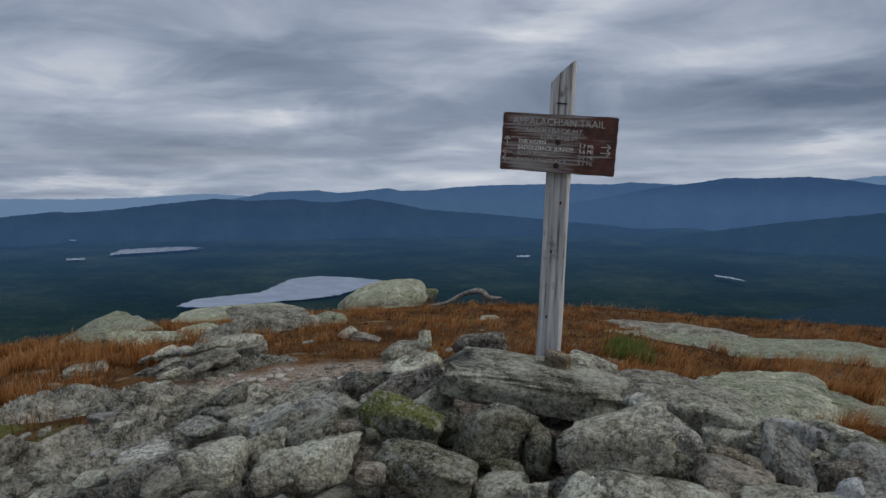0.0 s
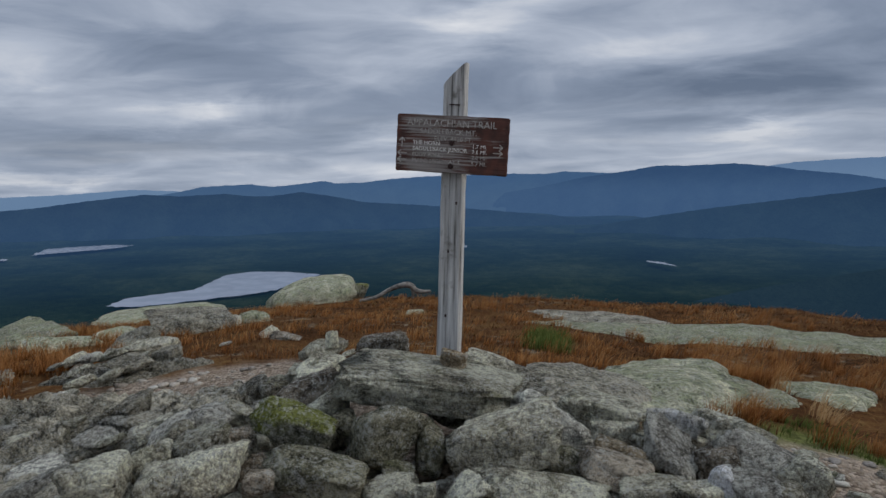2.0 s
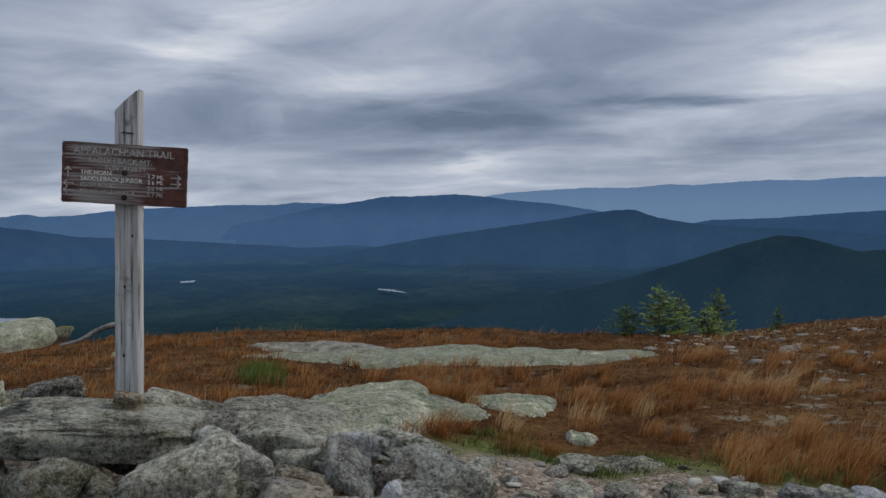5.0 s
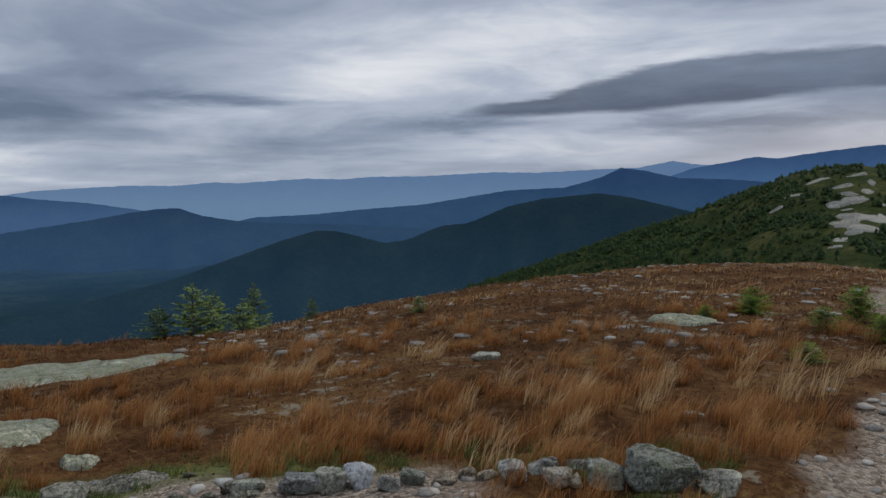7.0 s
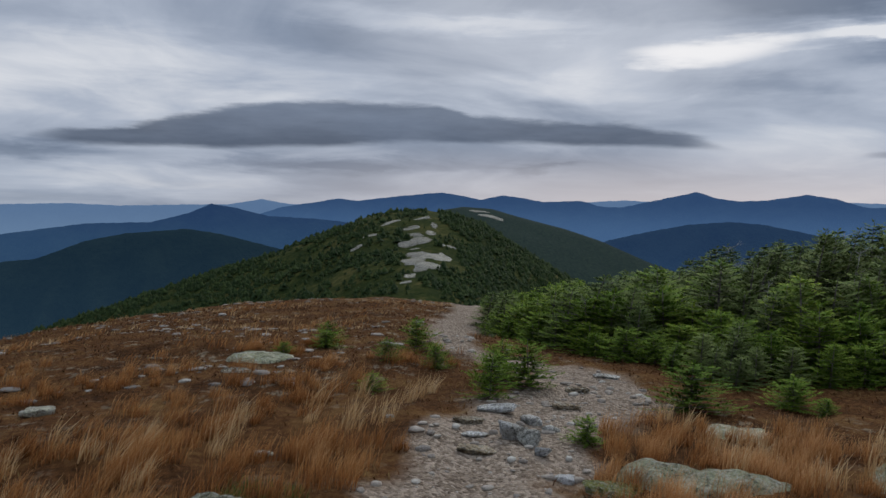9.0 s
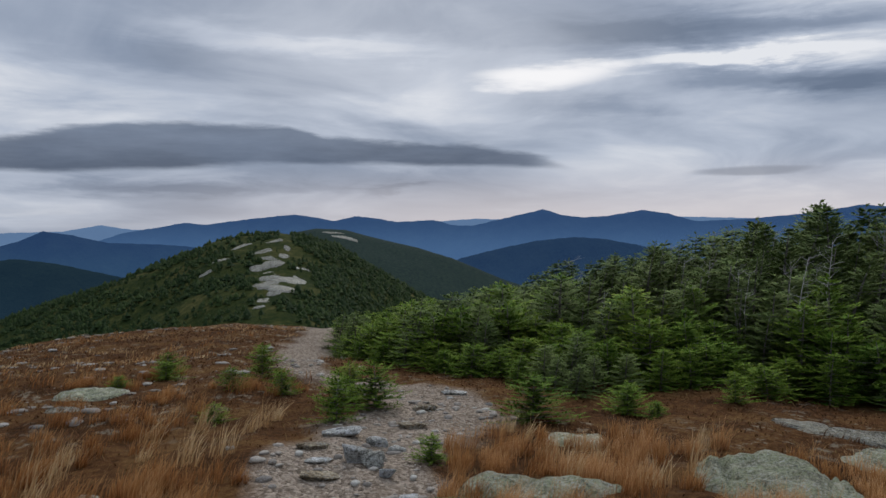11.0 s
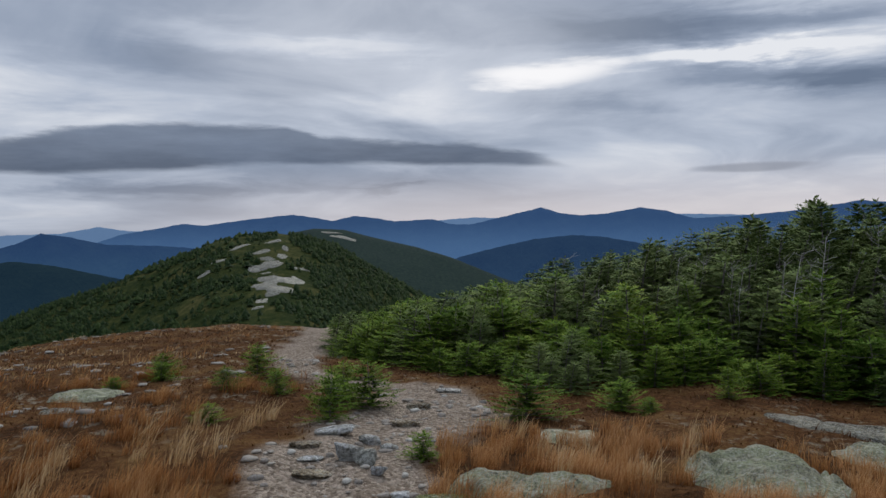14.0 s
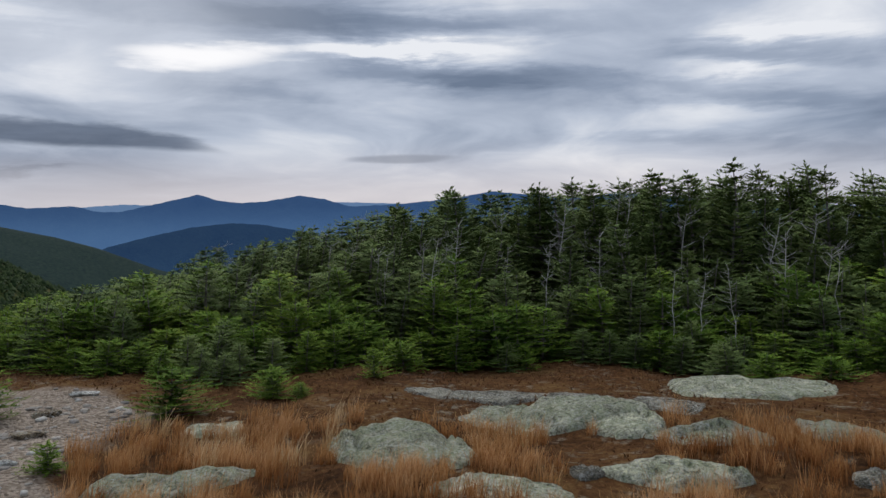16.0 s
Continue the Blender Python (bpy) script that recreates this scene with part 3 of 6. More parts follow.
MIDDLE = [(-36, -3.3), (-29.2, -2.96), (-26, -2.68), (-25, -2.77), (-22.6, -2.63), (-19.7, -2.3), (-16, -1.95), (-13.8, -2.13), (-10.6, -2.03), (-9.1, -2.24), (-7.5, -2.25), (-5.5, -2.01), (-3.4, -2.34), (-1, -2.83), (2.7, -3.07), (8.8, -3.6), (16, -4.3)]
HUMP = [(14, -5.0), (17, -4.4), (23, -3.44), (29.2, -2.63), (32, -2.25), (34.5, -1.82), (36.1, -1.63), (37.3, -1.6), (38.9, -2.17), (41.2, -2.58), (43.6, -2.78), (48.7, -2.95), (58, -3.6)]
CONE = [(36, -3.6), (42.4, -2.35), (46.3, -2.22), (50.3, -1.88), (54.4, -1.6), (58.5, -0.95), (60.5, -0.64), (64.5, -0.48), (66.9, 0.18), (68.4, 0.87), (69.9, 0.66), (72.2, 0.12), (75.9, -0.03), (77.7, -0.2), (82, -1.5)]
DARK = [(20, -10.4), (26.2, -8.8), (31.2, -7.7), (36.6, -6.5), (40.4, -5.3), (44.3, -4.0), (46.7, -3.35), (48.3, -3.46), (51.5, -4.33), (53.1, -4.15), (55.6, -3.16), (57.6, -2.97), (60.5, -1.78), (62.9, -1.27), (66.9, -0.89), (69.2, -1.23), (72.3, -2.0), (77.3, -3.2), (86, -6)]
NEARHILL = [(86, -5), (92.7, -2.6), (96.6, -1.06), (99.3, -0.4), (101.9, 0.13), (104.5, 0.38), (106.6, 0.24), (109.1, -0.23), (111.1, -0.66), (113.7, -1.5), (122, -4)]
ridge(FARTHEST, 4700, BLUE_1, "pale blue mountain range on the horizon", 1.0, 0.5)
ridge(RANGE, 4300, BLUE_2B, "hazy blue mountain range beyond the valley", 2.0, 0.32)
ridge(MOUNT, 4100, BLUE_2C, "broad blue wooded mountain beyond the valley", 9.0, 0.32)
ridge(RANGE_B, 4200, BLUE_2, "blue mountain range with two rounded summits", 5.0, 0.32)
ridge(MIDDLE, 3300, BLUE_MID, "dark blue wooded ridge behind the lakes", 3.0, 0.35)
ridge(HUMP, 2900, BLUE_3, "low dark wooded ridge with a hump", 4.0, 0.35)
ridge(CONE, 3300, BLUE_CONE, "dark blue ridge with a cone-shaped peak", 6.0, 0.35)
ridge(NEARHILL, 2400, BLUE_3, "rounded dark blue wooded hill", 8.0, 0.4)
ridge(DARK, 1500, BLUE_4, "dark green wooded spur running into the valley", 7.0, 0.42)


# ---- building blocks ----
def part(name, bm, mat, parent=None, label="", smooth=False):
    """Links a bmesh as one mesh object under a thing."""
    me = bpy.data.meshes.new(name)
    bm.to_mesh(me), bm.free()
    if smooth:
        me.polygons.foreach_set("use_smooth", np.ones(len(me.polygons), bool))
    me.materials.append(mat)
    ob = new(name, me)
    ob.parent = parent
    if label:
        ob["label"] = label
    return ob


def box(bm, w, d, h, m=Matrix(), bevel=0.0):
    made = bmesh.ops.create_cube(bm, size=1.0, matrix=m @ Matrix.Diagonal((w, d, h, 1)))["verts"]
    if bevel:
        edges = list({e for v in made for e in v.link_edges})
        bmesh.ops.bevel(bm, geom=edges, offset=bevel, segments=2, affect="EDGES")


def water_material():
    m, g, bsdf, place, local = material("lake_water")
    n = g.noise(place, 0.02, 3)
    # sky brightness on the water put in as pale base and faint emission
    g.put(bsdf, "Base Color", g.ramp(n, (0.4, (0.14, 0.16, 0.195)), (0.6, (0.18, 0.20, 0.24))))
    g.put(bsdf, "Roughness", 0.25), g.put(bsdf, "IOR", 1.33)
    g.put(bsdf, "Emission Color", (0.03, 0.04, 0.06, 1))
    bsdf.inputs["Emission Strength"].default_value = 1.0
    return m


WATER = water_material()


def lake(outline, label, lift=9.0):
    """A sheet of water; outline by heading and elevation, laid on the valley floor."""
    bm = bmesh.new()
    vs = []
    n = len(outline)
    for i in range(n * 5):
        k, f = divmod(i, 5)
        (a0, e0), (a1, e1) = outline[k], outline[(k + 1) % n]
        a, e = a0 + (a1 - a0) * f / 5, e0 + (e1 - e0) * f / 5
        a, e = a + 0.09 * math.sin(i * 2.3), e + 0.022 * math.sin(i * 3.1 + 1)
        r = (FLOOR + lift - 1.5) / math.tan(radians(e))
        vs.append(bm.verts.new((r * math.sin(radians(a)), r * math.cos(radians(a)), FLOOR + lift)))
    f = bm.faces.new(vs)
    bmesh.ops.triangulate(bm, faces=[f])
    bmesh.ops.recalc_face_normals(bm, faces=bm.faces)
    return tagged(part("lake", bm, WATER), label, "lake", kind="structure")


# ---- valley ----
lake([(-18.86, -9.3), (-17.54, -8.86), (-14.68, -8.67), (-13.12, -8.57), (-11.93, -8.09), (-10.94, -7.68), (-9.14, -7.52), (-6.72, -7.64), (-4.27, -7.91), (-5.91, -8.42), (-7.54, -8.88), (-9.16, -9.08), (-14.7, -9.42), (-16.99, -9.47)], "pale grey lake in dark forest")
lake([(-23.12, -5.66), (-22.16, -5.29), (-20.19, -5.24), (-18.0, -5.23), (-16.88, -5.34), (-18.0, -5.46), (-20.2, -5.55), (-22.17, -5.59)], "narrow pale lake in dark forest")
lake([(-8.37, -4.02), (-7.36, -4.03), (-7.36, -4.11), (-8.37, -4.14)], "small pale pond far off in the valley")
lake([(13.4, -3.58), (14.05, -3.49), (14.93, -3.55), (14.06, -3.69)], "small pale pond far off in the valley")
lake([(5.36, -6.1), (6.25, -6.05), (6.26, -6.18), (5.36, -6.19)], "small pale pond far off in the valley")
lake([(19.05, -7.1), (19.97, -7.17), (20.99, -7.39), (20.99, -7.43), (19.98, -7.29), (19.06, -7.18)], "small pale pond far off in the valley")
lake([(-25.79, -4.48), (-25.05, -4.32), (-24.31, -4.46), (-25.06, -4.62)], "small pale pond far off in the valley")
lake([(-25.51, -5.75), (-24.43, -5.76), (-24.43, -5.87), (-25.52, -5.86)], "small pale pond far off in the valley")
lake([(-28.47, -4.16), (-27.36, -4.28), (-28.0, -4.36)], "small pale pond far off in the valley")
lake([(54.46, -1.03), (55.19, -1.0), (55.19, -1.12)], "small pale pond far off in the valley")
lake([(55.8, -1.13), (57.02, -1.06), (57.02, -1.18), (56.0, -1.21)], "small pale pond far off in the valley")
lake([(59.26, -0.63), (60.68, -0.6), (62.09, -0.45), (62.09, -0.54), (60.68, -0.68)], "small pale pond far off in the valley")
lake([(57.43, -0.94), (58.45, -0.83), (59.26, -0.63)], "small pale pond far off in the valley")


# ---- trail sign ----
def wood_grey():
    m, g, bsdf, place, local = material("weathered_post_wood")
    x, y, z = g.split(local)
    grain = g.noise(g.join(g.math("MULTIPLY", x, 60.0), g.math("MULTIPLY", y, 60.0), g.math("MULTIPLY", z, 2.2)), 1.0, 5, 0.6)
    stain = g.noise(local, 9.0, 5, 0.6)
    col = g.ramp(grain, (0.32, (0.05, 0.047, 0.042)), (0.42, (0.32, 0.31, 0.29)), (0.66, (0.58, 0.57, 0.54)))
    col = g.mix(g.smooth(stain, 0.55, 0.72), col, (0.16, 0.15, 0.13))
    g.put(bsdf, "Base Color", col), g.put(bsdf, "Roughness", 0.9)
    bump(g, bsdf, grain, 0.9, 0.012)
    return m


def wood_brown():
    m, g, bsdf, place, local = material("peeling_brown_board")
    x, y, z = g.split(local)
    grain = g.noise(g.join(g.math("MULTIPLY", x, 3.0), g.math("MULTIPLY", y, 3.0), g.math("MULTIPLY", z, 90.0)), 1.0, 6, 0.6)
    patch = g.noise(g.join(g.math("MULTIPLY", x, 4.0), 0.0, g.math("MULTIPLY", z, 16.0)), 1.0, 5, 0.65)
    paint = g.ramp(g.noise(local, 18.0, 4), (0.35, (0.05, 0.02, 0.013)), (0.6, (0.105, 0.035, 0.021)))
    bare = g.ramp(grain, (0.35, (0.10, 0.075, 0.06)), (0.62, (0.30, 0.265, 0.24)))
    side = g.math("MULTIPLY", g.smooth(g.math("ABSOLUTE", g.math("ADD", x, 0.06)), 0.27, 0.1), 0.12)
    worn = g.smooth(g.math("ADD", g.math("ADD", g.math("MULTIPLY", grain, 0.55), g.math("MULTIPLY", patch, 0.45)), side), 0.54, 0.64)
    g.put(bsdf, "Base Color", g.mix(worn, paint, bare)), g.put(bsdf, "Roughness", 0.8)
    bump(g, bsdf, grain, 0.6, 0.006)
    return m


def plain(name, color, rough=0.7, metal=0.0, var=0.35, scale=30.0):
    m, g, bsdf, place, local = material(name)
    n = g.noise(local, scale, 5, 0.65)
    col = g.ramp(n, (0.35, tuple(c * (1 - var) for c in color)), (0.65, tuple(min(1, c * (1 + var)) for c in color)))
    g.put(bsdf, "Base Color", col), g.put(bsdf, "Roughness", rough), g.put(bsdf, "Metallic", metal)
    bump(g, bsdf, n, 0.4, 0.01)
    return m


POST, BOARD = wood_grey(), wood_brown()
LETTER = plain("worn_pale_lettering", (0.40, 0.37, 0.33), 0.85, 0, 0.45, 60)
LETTER_FRESH = plain("pale_lettering", (0.80, 0.76, 0.69), 0.85, 0, 0.2, 60)
RUST = plain("rusty_bolt", (0.035, 0.014, 0.01), 0.7, 0.3)


def words(text, size, x, z, parent, mat, y=-0.0195):
    cu = bpy.data.curves.new("lettering", "FONT")
    cu.body, cu.size, cu.extrude, cu.align_x, cu.resolution_u = text, size, 0.0012, "LEFT", 2
    cu.materials.append(mat)
    tmp = new("lettering", cu)
    me = bpy.data.meshes.new_from_object(tmp.evaluated_get(bpy.context.evaluated_depsgraph_get()))
    bpy.data.objects.remove(tmp), bpy.data.curves.remove(cu)
    ob = new("lettering", me)
    ob.parent = parent
    ob.matrix_local = pose(x, y, z, 90, 0, 0)
    return ob


def arrow(x, z, turn, parent, y=-0.0205):
    bm = bmesh.new()
    box(bm, 0.045, 0.002, 0.005)
    for s in (1, -1):
        box(bm, 0.022, 0.002, 0.005, pose(0.016, 0, 0.007 * s, 0, 40 * s, 0))
    ob = part("arrow", bm, LETTER, parent)
    ob.matrix_local = pose(x, y, z, 0, turn, 0)


def trail_sign():
    root = tagged(new("trail_sign"), "weathered grey wooden post with a peeling brown trail board", "trail sign")
    w, d = 0.112, 0.10
    bm = bmesh.new()
    # post: square section with rounded, split corners and a slanting broken top
    rows = 24
    rng = random.Random(4)
    section = [(-0.5, -0.42), (-0.42, -0.5), (-0.12, -0.5), (-0.10, -0.46), (-0.08, -0.5), (0.2, -0.5), (0.42, -0.5), (0.5, -0.42), (0.5, 0.42), (0.42, 0.5), (-0.42, 0.5), (-0.5, 0.42)]
    rings = []
    for i in range(rows + 1):
        k = i / rows
        z = -0.25 + k * 1.77
        ring = []
        for sx, sy in section:
            top = z
            if i == rows:
                top = 1.40 + 0.115 * min(1.0, max(0.0, sx + 0.5) ** 0.8)
            ring.append(bm.verts.new((sx * w * (1.0 + 0.05 * (1 - k)) + rng.uniform(-1, 1) * 0.0016, sy * d + rng.uniform(-1, 1) * 0.0012, min(top, 1.40 + 0.115 * max(0.0, sx + 0.5) ** 0.8))))
        rings.append(ring)
    n = len(section)
    for a, b in zip(rings, rings[1:]):
        for j in range(n):
            bm.faces.new((a[j], a[(j + 1) % n], b[(j + 1) % n], b[j]))
    bm.faces.new(rings[-1]), bm.faces.new(rings[0][::-1])
    part("post", bm, POST, root)
    # notch and knots on the post
    bm = bmesh.new()
    box(bm, 0.055, 0.008, 0.006, pose(0.004, -0.051, 1.305, 0, 3, 0), 0.002)
    part("notch", bm, RUST, root, "dark cut across the post")
    for x, z in ((0.025, 0.81), (-0.01, 0.56), (-0.015, 0.22)):
        bm = bmesh.new()
        bmesh.ops.create_icosphere(bm, subdivisions=1, radius=0.008, matrix=pose(x, -0.049, z) @ Matrix.Diagonal((0.8, 0.5, 1.3, 1)))
        part("knot", bm, RUST, root, "dark knot hole")
    bm = bmesh.new()
    W, H, T = 0.57, 0.287, 0.036
    box(bm, W, T, H, Matrix(), 0.004)
    bmesh.ops.subdivide_edges(bm, edges=[e for e in bm.edges if e.calc_length() > 0.2], cuts=9, use_grid_fill=True)
    for v in bm.verts:
        v.co += Vector((math.sin(v.co.z * 90) * 0.0012, 0, math.sin(v.co.x * 31 + 1) * 0.0012))
    board = part("board", bm, BOARD, root, "brown painted board with paint peeling to bare grain")
    board.matrix_local = pose(0.0, -0.071, 1.105, 0, 1.6, 0)
    words("APPALACHIAN TRAIL", 0.048, -0.232, 0.088, board, LETTER)
    words("SADDLEBACK MT.", 0.036, -0.165, 0.050, board, LETTER)
    words("ELEV. 4120 FT.", 0.032, -0.09, 0.016, board, LETTER)
    words("THE HORN", 0.028, -0.20, -0.006, board, LETTER_FRESH)
    words("1.7 MI.", 0.028, 0.105, -0.014, board, LETTER_FRESH)
    words("SADDLEBACK JUNIOR", 0.0285, -0.20, -0.036, board, LETTER_FRESH)
    words("3.6 MI.", 0.028, 0.105, -0.040, board, LETTER_FRESH)
    words("EDDY POND", 0.028, -0.20, -0.066, board, LETTER)
    words("2.0 MI.", 0.028, 0.105, -0.069, board, LETTER)
    words("MAINE HIGHWAY 4", 0.028, -0.20, -0.096, board, LETTER)
    words("5.7 MI.", 0.028, 0.105, -0.099, board, LETTER)
    for x, z, a in ((0.235, -0.003, 0), (0.235, -0.032, 0), (-0.25, -0.052, 180), (-0.25, -0.085, 180), (-0.255, 0.0, -90)):
        arrow(x, z, a, board)
    for x, z, r in ((0.008, 0.10, 0.006), (0.0, 0.008, 0.015), (0.0, -0.108, 0.015)):
        bm = bmesh.new()
        bmesh.ops.create_cone(bm, cap_ends=True, segments=12, radius1=r, radius2=r * 0.7, depth=0.012, matrix=pose(x, -0.022, z, 90, 0, 0))
        part("bolt", bm, RUST, board, "rusty bolt head")
    root.matrix_world = pose(0.553, 4.09, 0.53, 1.0, 2.5, -16.0)
    return root


trail_sign()


# ---- stones ----
ROCK_PALE2 = rock_material("weathered_pale_rock", (0.18, 0.175, 0.165), (0.38, 0.37, 0.35), (0.60, 0.59, 0.56))
ROCK_TAN2 = rock_material("brownish_rock", (0.10, 0.085, 0.07), (0.24, 0.205, 0.17), (0.40, 0.36, 0.31))
ROCK_MOSS2 = rock_material("greenish_rock", (0.12, 0.125, 0.10), (0.24, 0.25, 0.21), (0.37, 0.38, 0.33), (0.22, 0.24, 0.13), 0.35)
SLAB2 = rock_material("grey_bedrock", (0.07, 0.064, 0.052), (0.215, 0.203, 0.17), (0.40, 0.38, 0.325), (0.30, 0.29, 0.18), 0.1)
LOOK = {ROCK: "rough grey", ROCK_PALE: "white-crusted", ROCK_PALE2: "pale grey", ROCK_TAN: "yellowish tan", ROCK_TAN2: "brownish", ROCK_MOSS: "moss-green", ROCK_MOSS2: "greenish grey", ROCK_DARK: "dark mossy", SLAB: "lichen-green", SLAB2: "grey lichened"}


def sphere(level):
    bm = bmesh.new()
    bmesh.ops.create_icosphere(bm, subdivisions=level, radius=1.0)
    co = np.array([v.co for v in bm.verts])
    faces = [[v.index for v in f.verts] for f in bm.faces]
    bm.free()
    return co, faces


SPHERES = {n: sphere(n) for n in (2, 3, 4, 5)}


def lumpy(co, size, seed, octaves=4):
    """Smooth random field on points."""
    off = Vector((seed * 3.7, seed * 1.3, -seed * 2.1))
    return np.array([noise.fractal(Vector(c) / size + off, 0.9, 2.0, octaves) for c in co])


def rock_points(level, seed, cuts, sharp, flat=False):
    """A boulder: a ball squared off by random planes, then roughened."""
    rng = np.random.RandomState(seed)
    ways = SPHERES[level][0]
    inv = np.zeros(len(ways))
    axes = [np.eye(3)[k] * sg for k in range(3) for sg in (1, -1)]
    for k in range(cuts + 6):
        n = axes[k] + rng.normal(size=3) * 0.22 if k < 6 else rng.normal(size=3)
        n /= np.linalg.norm(n)
        lim = rng.uniform(0.72, 1.0) if k < 6 else rng.uniform(0.8, 1.15)
        inv += np.maximum(ways @ n / lim, 0) ** (16 * sharp)
    co = ways * (inv ** (-1 / (16 * sharp)))[:, None]
    if flat:
        top = np.maximum(co[:, 2] - 0.45, 0)
        co[:, 2] -= top * 0.8
    lift = lumpy(co, 0.8, seed, 3) * 0.09 + lumpy(co, 0.28, seed + 50, 5) * 0.085
    co *= (1 + lift)[:, None]
    return co / np.abs(co).max(0)


SHAPES, POINTS = {}, {}


def rock_mesh(mat, seed, level, cuts, sharp, flat):
    key = (mat.name, seed, level, flat)
    if key not in SHAPES:
        me = bpy.data.meshes.new("stone")
        pk = (seed, level, cuts, sharp, flat)
        if pk not in POINTS:
            POINTS[pk] = (rock_points(level, seed, cuts, sharp, flat) * 0.5).tolist()
        me.from_pydata(POINTS[pk], [], SPHERES[level][1])
        me.polygons.foreach_set("use_smooth", np.ones(len(me.polygons), bool))
        me.materials.append(mat)
        SHAPES[key] = me
    return SHAPES[key]


COUNT = [0]
BED = []


def put_rock(name, x, y, z, w, d, h, turn, tilt, mat, level, cuts, sharp, flat, kinds):
    COUNT[0] += 1
    ob = new(name, rock_mesh(mat, COUNT[0] % kinds, level, cuts, sharp, flat))
    flip = random.Random(COUNT[0]).choice((0, 180))
    ob.matrix_world = pose(x, y, z, 0, tilt, turn) @ pose(0, 0, 0, 0, 0, flip) @ Matrix.Diagonal((w * 1.06, d * 1.06, h * 1.06, 1))
    return ob


def size_word(w):
    return "large" if w > 0.34 else "small" if w < 0.17 else "middling"


def stone(x, y, z, w, d, h, turn, tilt, mat):
    ob = put_rock("cairn_stone", x, y, z, w, d, h, turn, tilt, mat, 4, 7, 1.0, False, 19)
    return tagged(ob, f"{size_word(w)} {LOOK[mat]} stone stacked in the summit cairn", "stone", "cairn stones")


def cap_stone(x, y, z, w, d, h, turn, tilt, mat):
    """The broad flat slab across the top of the cairn, in two split layers."""
    co = SPHERES[5][0].copy()
    c = np.sign(co) * np.abs(co) ** 0.26
    c[:, 0] += 0.10 * np.sin(c[:, 1] * 2.0) + 0.06 * np.sin(c[:, 1] * 6)
    c[:, 2] += -0.20 * c[:, 0] + 0.10 * np.sin(c[:, 0] * 3 + 1)
    edge = np.maximum(np.abs(c[:, 0]), np.abs(c[:, 1]))
    c *= (1 + lumpy(c, 0.6, 31, 5) * 0.12 + lumpy(c, 0.16, 32, 4) * 0.04)[:, None]
    layer = np.exp(-((c[:, 2] + 0.1 + 0.15 * c[:, 0]) / 0.10) ** 2) * (edge > 0.75)
    c[:, :2] *= (1 - 0.05 * layer)[:, None]
    me = bpy.data.meshes.new("cap_stone")
    me.from_pydata((c / np.abs(c).max(0) * 0.5 * np.array([w, d, h])).tolist(), [], SPHERES[5][1])
    me.polygons.foreach_set("use_smooth", np.ones(len(me.polygons), bool))
    me.materials.append(mat)
    ob = new("cap_stone", me)
    ob.matrix_world = pose(x, y, z - 0.05, 0, 7, turn - 4)
    return tagged(ob, "broad flat grey slab capping the summit cairn", "stone", "cairn stones")


def loose(x, y, z, w, d, h, turn, tilt, mat):
    ob = put_rock("loose_rock", x, y, min(z, float(land(x, y)) + h * 0.3 + (0.09 if x < 0.4 else 0.0)), w, d, h, turn, tilt, mat, 4 if w > 0.22 else 3, 8, 1.5, False, 17)
    return tagged(ob, f"{size_word(w)} {LOOK[mat]} rock lying loose on the ground", "rock", "loose rocks")


def edge_stone(x, y, z, w, d, h, turn, tilt, mat):
    ob = put_rock("edge_stone", x, y, float(land(x, y)) + h * 0.36, w, d, h, turn, tilt, mat, 4, 7, 1.1, False, 13)
    return tagged(ob, f"{size_word(w)} {LOOK[mat]} stone in the row edging the trail", "stone", "trail edge stones")


